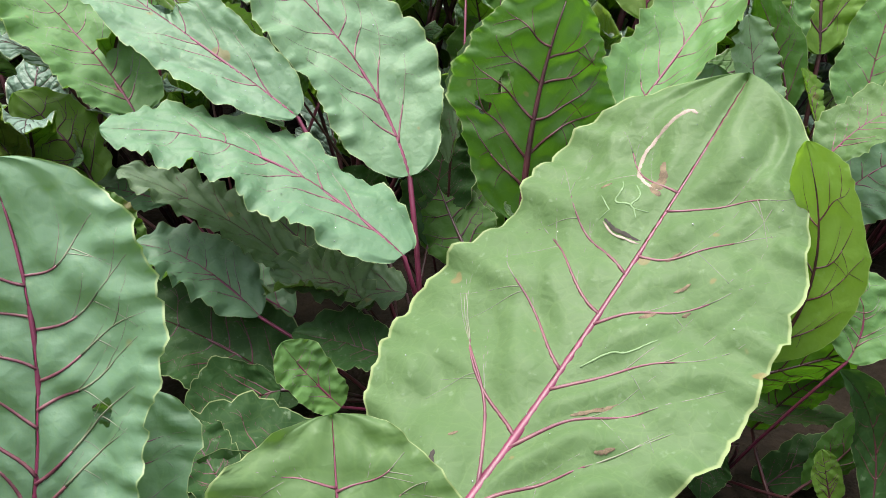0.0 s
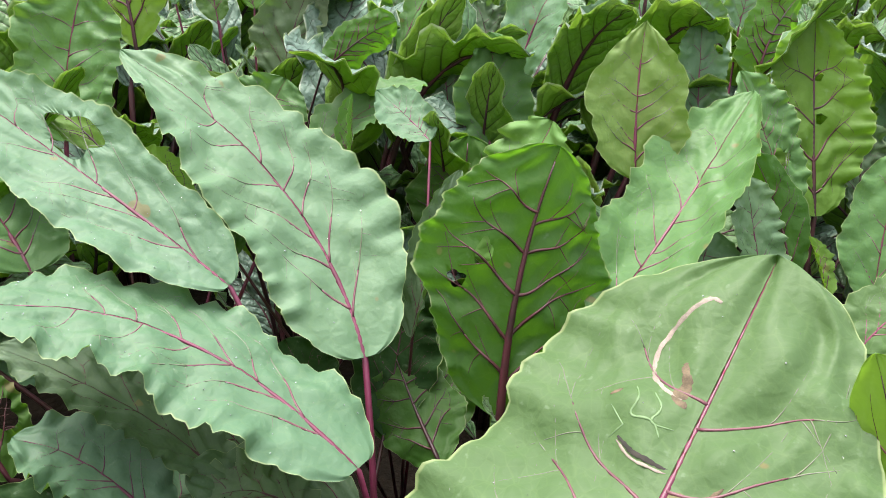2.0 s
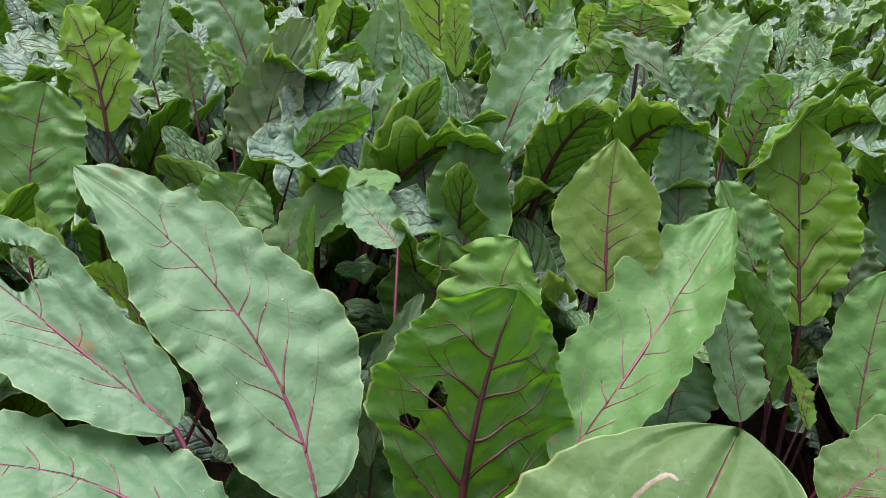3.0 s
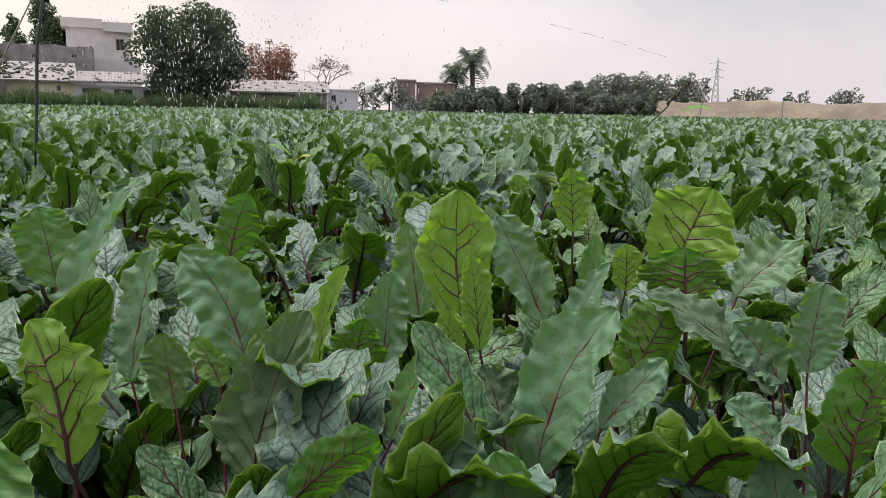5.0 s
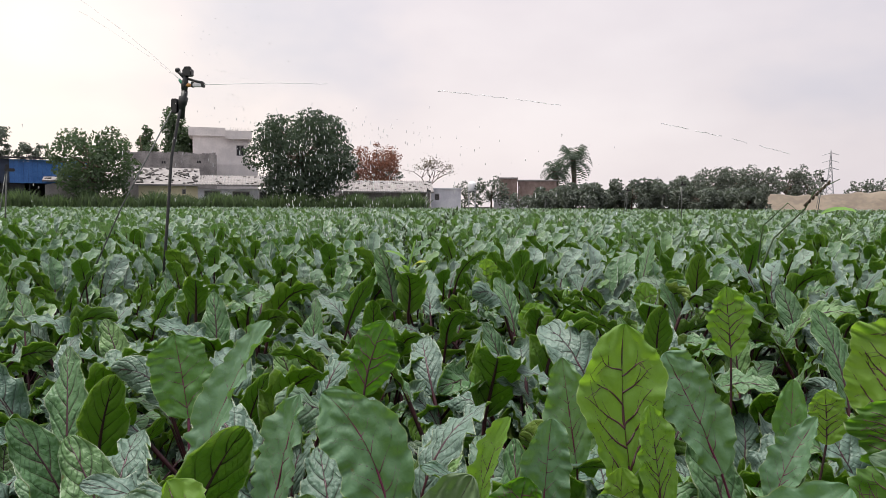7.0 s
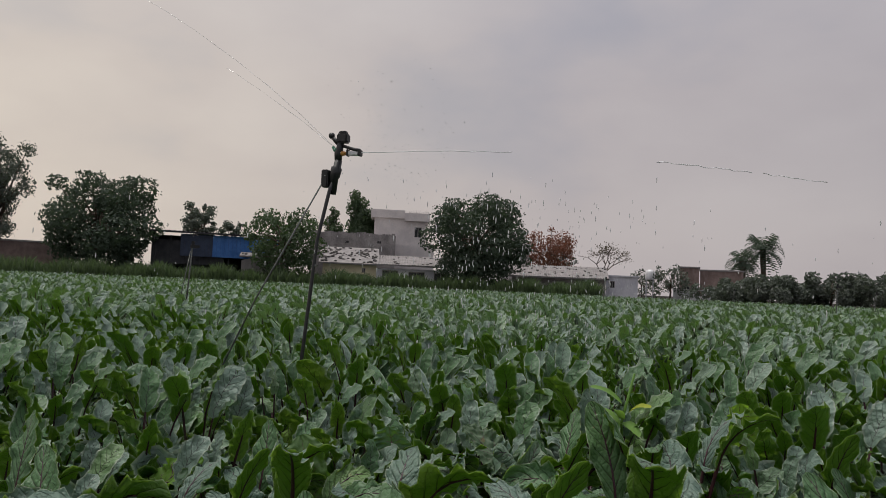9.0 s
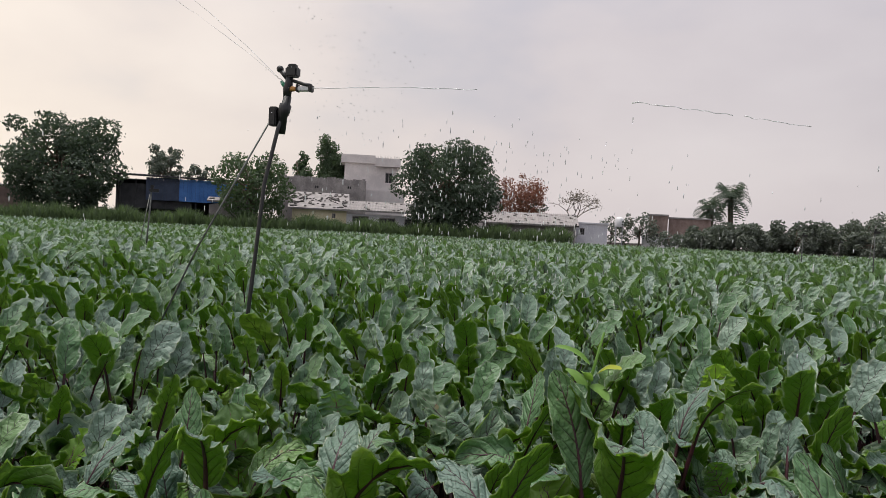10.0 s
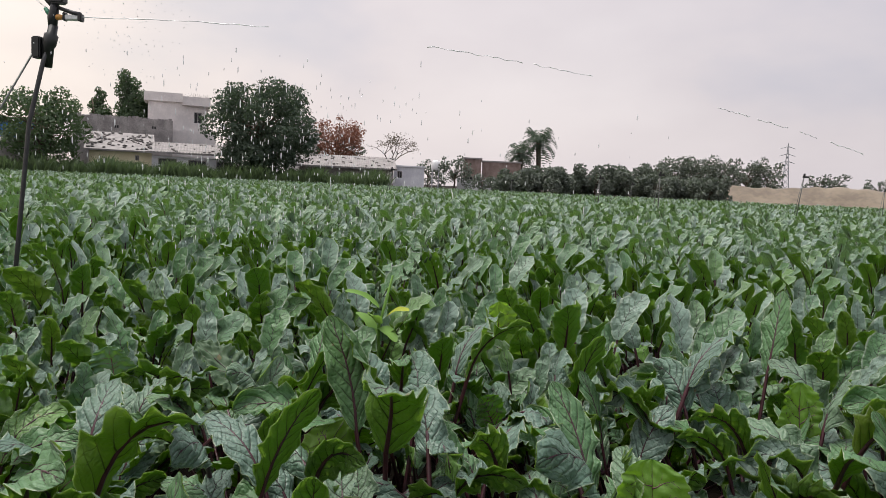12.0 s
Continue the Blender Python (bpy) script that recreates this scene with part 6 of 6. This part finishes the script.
def main_sprinkler():
    """Impact sprinkler on a bent riser pipe, held by a thin leaning rod."""
    top = Vector((-1.555, 3.545, 1.075))
    ob = thing("sprinkler", "black impact sprinkler on a leaning riser pipe", "sprinkler", Matrix.Translation(top))
    piece("riser_pipe", [(-0.075, -0.12, SOIL_Z - top.z), (-0.045, -0.09, -0.62), (-0.028, -0.06, -0.25), (-0.008, -0.02, -0.06), (0, 0, 0)], [0.0075, 0.007, 0.007, 0.007, 0.007], M_BLACK, ob, 12, "black plastic riser pipe")
    piece("support_rod", [(-0.50, -0.24, SOIL_Z - top.z), (-0.24, -0.12, -0.48), (-0.030, -0.012, -0.005)], [0.0034, 0.0034, 0.0032], M_ROD, ob, 8, "thin grey support rod")
    bm = bmesh.new()
    box(bm, -0.046, -0.018, -0.022, 0.008, -0.045, 0.022, 0.004)
    part("clip", bm, M_BLACK, ob)
    piece("coupling", [(-0.006, 0, -0.07), (-0.002, 0, -0.01), (0.0, 0, 0.0), (0.008, 0, 0.03), (0.009, 0, 0.034), (0.014, 0, 0.06)], [0.015, 0.017, 0.021, 0.021, 0.015, 0.014], M_BLACK, ob)
    piece("body", [(0.012, 0, 0.055), (0.012, 0, 0.085), (0.016, 0, 0.10), (0.02, 0, 0.135)], [0.013, 0.016, 0.014, 0.012], M_BLACK, ob)
    bm = bmesh.new()
    box(bm, 0.008, 0.052, -0.018, 0.018, 0.125, 0.160, 0.005)
    box(bm, 0.014, 0.044, -0.012, 0.012, 0.160, 0.170, 0.003)
    part("spring_cap", bm, M_BLACK, ob)
    piece("counter_arm", [(0.015, 0, 0.115), (-0.004, 0.002, 0.135), (-0.018, 0.003, 0.150)], [0.007, 0.008, 0.008], M_BLACK, ob)
    bm = bmesh.new()
    ball(bm, -0.021, 0.003, 0.155, 0.0125)
    part("counterweight", bm, M_BLACK, ob)
    piece("rear_nozzle", [(0.010, 0, 0.088), (-0.004, 0.002, 0.100), (-0.014, 0.004, 0.112)], [0.008, 0.008, 0.006], M_GREENCAP, ob, 10, "green plastic rear nozzle")
    piece("front_nozzle", [(0.02, 0, 0.085), (0.036, -0.001, 0.085), (0.046, -0.001, 0.085)], [0.010, 0.009, 0.006], M_BRASS, ob, 10, "orange plastic front nozzle")
    bm = bmesh.new()
    box(bm, 0.052, 0.098, -0.010, 0.008, 0.076, 0.093, 0.003)
    part("deflector", bm, M_CLEAR, ob, "pale plastic deflector")
    piece("swing_arm", [(0.024, 0, 0.116), (0.05, -0.002, 0.108), (0.078, -0.003, 0.100), (0.102, -0.003, 0.094)], [0.006, 0.006, 0.007, 0.008], M_BLACK, ob)
    bm = bmesh.new()
    box(bm, 0.096, 0.108, -0.013, 0.011, 0.074, 0.097, 0.002)
    part("arm_bracket", bm, M_BLACK, ob)
    bm = bmesh.new()
    box(bm, 0.048, 0.056, -0.012, 0.010, 0.074, 0.100, 0.002)
    part("arm_stop", bm, M_BLACK, ob)
    return ob


def far_sprinkler(bearing, far, lean, high=1.15):
    """The same kind of sprinkler, standing further out in the field."""
    p = spot(bearing, far)
    ob = thing("sprinkler", "slim black sprinkler riser standing further out in the field", "sprinkler", facing(p), "sprinklers")
    piece("riser_pipe", [(0, 0, 0), (lean * 0.4, 0, high * 0.5), (lean, 0, high)], [0.012, 0.011, 0.010], M_ROD, ob, 8)
    piece("support_rod", [(-0.16 + lean * .5, -0.1, 0), (lean - 0.02, 0, high - 0.04)], [0.006, 0.006], M_ROD, ob, 6)
    bm = bmesh.new()
    box(bm, lean - 0.03, lean + 0.10, -0.02, 0.02, high, high + 0.045, 0.006)
    box(bm, lean - 0.015, lean + 0.03, -0.02, 0.02, high + 0.045, high + 0.10, 0.006)
    part("head", bm, M_BLACK, ob)
    return ob


tagged(main_sprinkler(), group="sprinklers")
far_sprinkler(34.6, 12.5, 0.05)
far_sprinkler(4.1, 24, 0.08)
far_sprinkler(-11.8, 23, 0.02)
far_sprinkler(-15.9, 19.0, 0.0, 1.2)
far_sprinkler(-25.2, 20, 0.12, 1.3)
far_sprinkler(-31.0, 26, 0.0)
far_sprinkler(-5.5, 40, 0.05)
far_sprinkler(-14.5, 34, 0.05)


# ---- water in the air ----
def water_material():
    k = Mat("water_spray")
    n = k.noise(30.0, 2.0, k.objpos())
    k.set((0.90, 0.91, 0.92), 0.12, 0.0, k.bump(n, 0.3, 0.002))
    k.put(k.bsdf.inputs["Transmission Weight"], 0.25)
    k.put(k.bsdf.inputs["IOR"], 1.33)
    return k.m


M_WATER = water_material()
NOZZLE = Vector((-1.45, 3.54, 1.16))
REAR = Vector((-1.57, 3.55, 1.19))


def jet(parent, a, b, c, t0, t1, r, seed):
    g = random.Random(seed)
    o = parent.matrix_basis.translation
    pts = [bezier(Vector(a), Vector(b), Vector(c), t0 + (t1 - t0) * i / 16) - o + Vector((0, 0, g.uniform(-1, 1) * r * 1.6)) for i in range(17)]
    v, f = tube(pts, [r * g.uniform(0.4, 1.1) for _ in pts], 6)
    part("stream", mesh_of("stream", v, f, M_WATER), None, parent)


JETS = thing("water_jet", "thin broken jets of water from the sprinkler", "water", Matrix.Translation(NOZZLE))
JA, JB, JC = NOZZLE, (0.2, 3.9, 1.28), (2.6, 5.6, 0.75)
for i, (t0, t1, r) in enumerate(((0.0, 0.16, 0.0016), (0.30, 0.39, 0.0022), (0.40, 0.46, 0.0018), (0.60, 0.64, 0.0020), (0.65, 0.69, 0.0022), (0.705, 0.73, 0.0018), (0.75, 0.80, 0.0020))):
    jet(JETS, JA, JB, JC, t0, t1, r, i)
jet(JETS, REAR, (-1.95, 3.5, 1.55), (-2.5, 3.4, 1.85), 0.0, 0.9, 0.0010, 9)
jet(JETS, REAR, (-1.96, 3.48, 1.50), (-2.55, 3.4, 1.78), 0.0, 0.5, 0.0008, 10)


def spray():
    g = np.random.default_rng(3)
    bm = bmesh.new()
    for i in range(900):
        q = g.random()
        p = NOZZLE + Vector((g.normal(0.14, 0.13), g.normal(0, 0.12), g.normal(0.05, 0.13))) if q < 0.22 else Vector((g.uniform(-2.2, 0.6), g.uniform(2.7, 5.0), 0.42 + 0.5 * g.random() ** 1.3)) if q < 0.4 else Vector((g.normal(-0.85, 0.30), g.uniform(3.0, 4.4), 0.45 + 0.58 * g.random()))
        vs = bmesh.ops.create_icosphere(bm, subdivisions=1, radius=float(g.uniform(0.0009, 0.0018)))["verts"]
        bmesh.ops.scale(bm, vec=(1, 1, 1.2 if q < 0.22 else 3 + 4 * g.random()), verts=vs)
        bmesh.ops.translate(bm, vec=p, verts=vs)
    ob = new("water_drops", bpy.data.meshes.new("water_drops"))
    bm.to_mesh(ob.data)
    bm.free()
    ob.data.materials.append(M_WATER)
    return tagged(ob, "drops of water flying from the sprinkler", "water", kind="stuff")


spray()


# ---- weeds among the beets ----
def flat_leaf(base, tip, width, mat, parent, name="leaf", up=(0, 0, 1), label=""):
    base, tip = Vector(base), Vector(tip)
    mid = (base + tip) * 0.5 + Vector(up) * (tip - base).length * 0.12
    lf = Leaf(base, mid, tip, Vector(up) + Vector((0.1, -0.3, 0)), width, cup=0.2, ruffle=0.06, waves=2.0, peak=0.4, seed=int(abs(tip.x * 1000)) + 3)
    return part(name, lf.blade(name, 12, 3, mat), None, parent, label)


def yellow_weed():
    o = Vector((-0.42, 2.99, SOIL_Z))
    ob = thing("weed", "slender weed with seed spikes and a yellowed leaf", "weed", Matrix.Translation(o))
    piece("stem", [(0, 0, 0), (0.01, 0, 0.25), (0.0, 0, 0.42), (0.03, 0, 0.55)], [0.006, 0.005, 0.004, 0.003], F_WEED, ob, 7)
    r = random.Random(5)
    for k, (p0, p1) in enumerate((((0.03, 0, 0.52), (0.20, 0.05, 0.68)), ((0.0, 0, 0.44), (-0.02, 0.06, 0.60)))):
        v, f = [], []
        for i in range(26):
            q = i / 25
            bm = Vector(p0).lerp(Vector(p1), q) + Vector((r.uniform(-1, 1), r.uniform(-1, 1), r.uniform(-1, 1))) * 0.008
            tv, tf = tube([bm, bm + Vector((r.uniform(-.5, .5), r.uniform(-.5, .5), 1)) * 0.014], [0.004, 0.0015], 5)
            f += [tuple(j + len(v) for j in qf) for qf in tf]
            v += tv
        part("seed_spike", mesh_of("seed_spike", v, f, F_REED), None, ob)["kind"] = "stuff"
    flat_leaf((0.02, 0, 0.45), (0.075, -0.03, 0.47), 0.034, F_YELLOW, ob, label="yellowed leaf")
    flat_leaf((0.0, 0, 0.47), (-0.08, -0.03, 0.51), 0.03, F_WEED, ob)
    flat_leaf((0.0, 0, 0.42), (0.05, -0.06, 0.40), 0.035, F_WEED, ob)
    flat_leaf((0.0, 0, 0.40), (-0.06, 0.03, 0.45), 0.03, F_WEED, ob)
    flat_leaf((0.0, 0, 0.43), (-0.01, -0.06, 0.46), 0.03, F_WEED, ob)


def climbing_weed():
    o = Vector((0.78, 2.75, SOIL_Z))
    ob = thing("vine", "thin twining weed with a single bright leaf", "weed", Matrix.Translation(o))
    piece("stem", [(0, 0, 0.15), (0.02, 0, 0.42), (0.08, 0, 0.58), (0.19, 0.03, 0.68), (0.22, 0.03, 0.74), (0.30, 0.03, 0.78)], [0.004, 0.0035, 0.003, 0.003, 0.0025, 0.0015], F_REED, ob, 6)
    piece("tendril", [(0.02, 0, 0.40), (0.05, 0.02, 0.62), (0.13, 0.02, 0.70), (0.17, 0.0, 0.66)], [0.003, 0.0025, 0.002, 0.001], F_REED, ob, 5)
    flat_leaf((0.24, 0.02, 0.66), (0.33, -0.03, 0.67), 0.05, F_WEED, ob)
    for i in range(7):
        piece("bud", [(0.19 + 0.012 * i, 0.03, 0.69 + 0.012 * i), (0.193 + 0.012 * i, 0.02, 0.703 + 0.012 * i)], [0.006, 0.003], M_BARK, ob, 5)


yellow_weed()
climbing_weed()


# ---- marks, scars and drops on the nearest leaves ----
M_SCAR = simple("pale_mined_scar", (0.14, 0.115, 0.09), (0.25, 0.205, 0.17), 120.0, 0.7, 0.3, 0.0005)
M_TRACE = simple("pale_green_trace", (0.085, 0.155, 0.055), (0.12, 0.20, 0.085), 120.0, 0.6, 0.2, 0.0004)
M_BROWN = simple("brown_scar", (0.05, 0.035, 0.018), (0.13, 0.095, 0.055), 160.0, 0.8, 0.4, 0.0005)
M_BLACKSCAR = simple("black_tear", (0.012, 0.012, 0.008), (0.03, 0.025, 0.02), 160.0, 0.9, 0.2, 0.0004)


M_DEW = Mat("dew").set((0.9, 0.92, 0.93), 0.05)
M_DEW.node_tree.nodes["Principled BSDF"].inputs["Transmission Weight"].default_value = 0.75
M_DEW.node_tree.nodes["Principled BSDF"].inputs["IOR"].default_value = 1.33


def leaf_normal(lf, u, v):
    e = 0.01
    p = lf.point(u, v)
    n = (lf.point(u + e, v) - p).cross(lf.point(u, min(0.99, v + e)) - p).normalized()
    return n if n.dot(lf.face) > 0 else -n


def leaf_mark(owner, path, width, mat, label, seed=0):
    """A narrow uneven ribbon on the upper face of a leaf along a path of u, v."""
    lf, blade = owner
    r = random.Random(seed)
    for _ in range(2 if len(path) > 3 else 0):
        path = [path[0]] + [(a[0] * q + b[0] * (1 - q), a[1] * q + b[1] * (1 - q)) for a, b in zip(path, path[1:]) for q in (0.75, 0.25)] + [path[-1]]
    pts = []
    for (u0, v0), (u1, v1) in zip(path, path[1:]):
        n = 2 if len(path) > 12 else 6
        pts += [(u0 + (u1 - u0) * k / n, v0 + (v1 - v0) * k / n) for k in range(n)]
    pts.append(path[-1])
    world = [(lf.surface(u, v), leaf_normal(lf, u, v)) for u, v in pts]
    verts, faces = [], []
    for i, (p, n) in enumerate(world):
        t = (world[min(i + 1, len(world) - 1)][0] - world[max(i - 1, 0)][0]).normalized()
        s = t.cross(n).normalized()
        w = width * (0.2 + 0.8 * math.sin(math.pi * i / (len(world) - 1)) ** (0.4 if len(path) > 3 else 0.9)) * r.uniform(0.7, 1.25)
        verts += [p - s * w + n * 0.0002, p + n * 0.0006, p + s * w + n * 0.0002]
        if i:
            o = 3 * i
            faces += [(o - 3, o - 2, o + 1, o), (o - 2, o - 1, o + 2, o + 1)]
    part("scar", mesh_of("scar", verts, faces, mat), None, blade, label)


def leaf_drops(owner, count, seed, size=0.0008):
    lf, blade = owner
    r = random.Random(seed)
    bm = bmesh.new()
    for i in range(count):
        u, v = r.uniform(-0.9, 0.9), r.uniform(0.08, 0.93)
        p, n = lf.surface(u, v), leaf_normal(lf, u, v)
        s = size * r.uniform(0.5, 1.5)
        vs = bmesh.ops.create_icosphere(bm, subdivisions=1, radius=s)["verts"]
        bmesh.ops.translate(bm, vec=p + n * s * 0.5, verts=vs)
    ob = part("dew", bm, M_DEW, blade, "fine beads of water")
    ob["kind"] = "stuff"


leaf_mark(LEAF_MINED, [(-0.22, 0.90), (-0.33, 0.905), (-0.41, 0.85), (-0.41, 0.81), (-0.33, 0.77), (-0.23, 0.752), (-0.12, 0.745)], 0.0016, M_SCAR, "pale trail eaten by a leaf miner", 1)
leaf_mark(LEAF_MINED, [(-0.20, 0.80), (-0.12, 0.77), (-0.16, 0.74), (-0.08, 0.735)], 0.0034, M_BROWN, "brown dried patch", 2)
for i, p in enumerate(([(-0.35, 0.74), (-0.28, 0.72), (-0.30, 0.69), (-0.18, 0.70), (-0.12, 0.68)], [(-0.25, 0.74), (-0.16, 0.72), (-0.20, 0.69), (-0.08, 0.70)], [(0.10, 0.40), (0.20, 0.445), (0.30, 0.455), (0.40, 0.50)], [(-0.40, 0.70), (-0.30, 0.68), (-0.34, 0.66)])):
    leaf_mark(LEAF_MINED, p, 0.0006, M_TRACE, "thin pale trace of a leaf miner", 10 + i)
leaf_mark(LEAF_MINED, [(-0.30, 0.665), (-0.20, 0.648), (-0.10, 0.645), (-0.03, 0.648)], 0.0014, M_BLACKSCAR, "dark narrow tear", 3)
leaf_mark(LEAF_MINED, [(-0.30, 0.66), (-0.20, 0.64), (-0.10, 0.637), (-0.03, 0.642)], 0.0008, M_SCAR, "pale dried lip of a tear", 4)
for i, (u, v, l, w) in enumerate(((0.21, 0.64, 0.02, 0.0022), (0.27, 0.527, 0.02, 0.0030), (0.35, 0.597, 0.02, 0.0026), (0.30, 0.34, 0.035, 0.0026), (0.36, 0.36, 0.03, 0.0024), (0.55, 0.30, 0.02, 0.0030), (0.45, 0.56, 0.01, 0.002), (-0.30, 0.20, 0.012, 0.002), (-0.42, 0.72, 0.012, 0.002))):
    leaf_mark(LEAF_MINED, [(u - l * 1.7, v - l * 0.5), (u, v), (u + l * 1.7, v + l * 0.7)], w * 0.6, M_BROWN, "small brown scar", 20 + i)
leaf_mark(LEAF_MINED, [(-0.36, 0.10), (-0.34, 0.13), (-0.35, 0.16)], 0.0030, M_BLACKSCAR, "dark worn hole", 40)
leaf_drops(LEAF_WET, 110, 1, 0.0004)
leaf_drops(LEAF_HOLED, 90, 2, 0.0004)
leaf_drops(LEAF_LONG, 40, 3, 0.00045)
leaf_drops(LEAF_MINED, 40, 4, 0.00045)
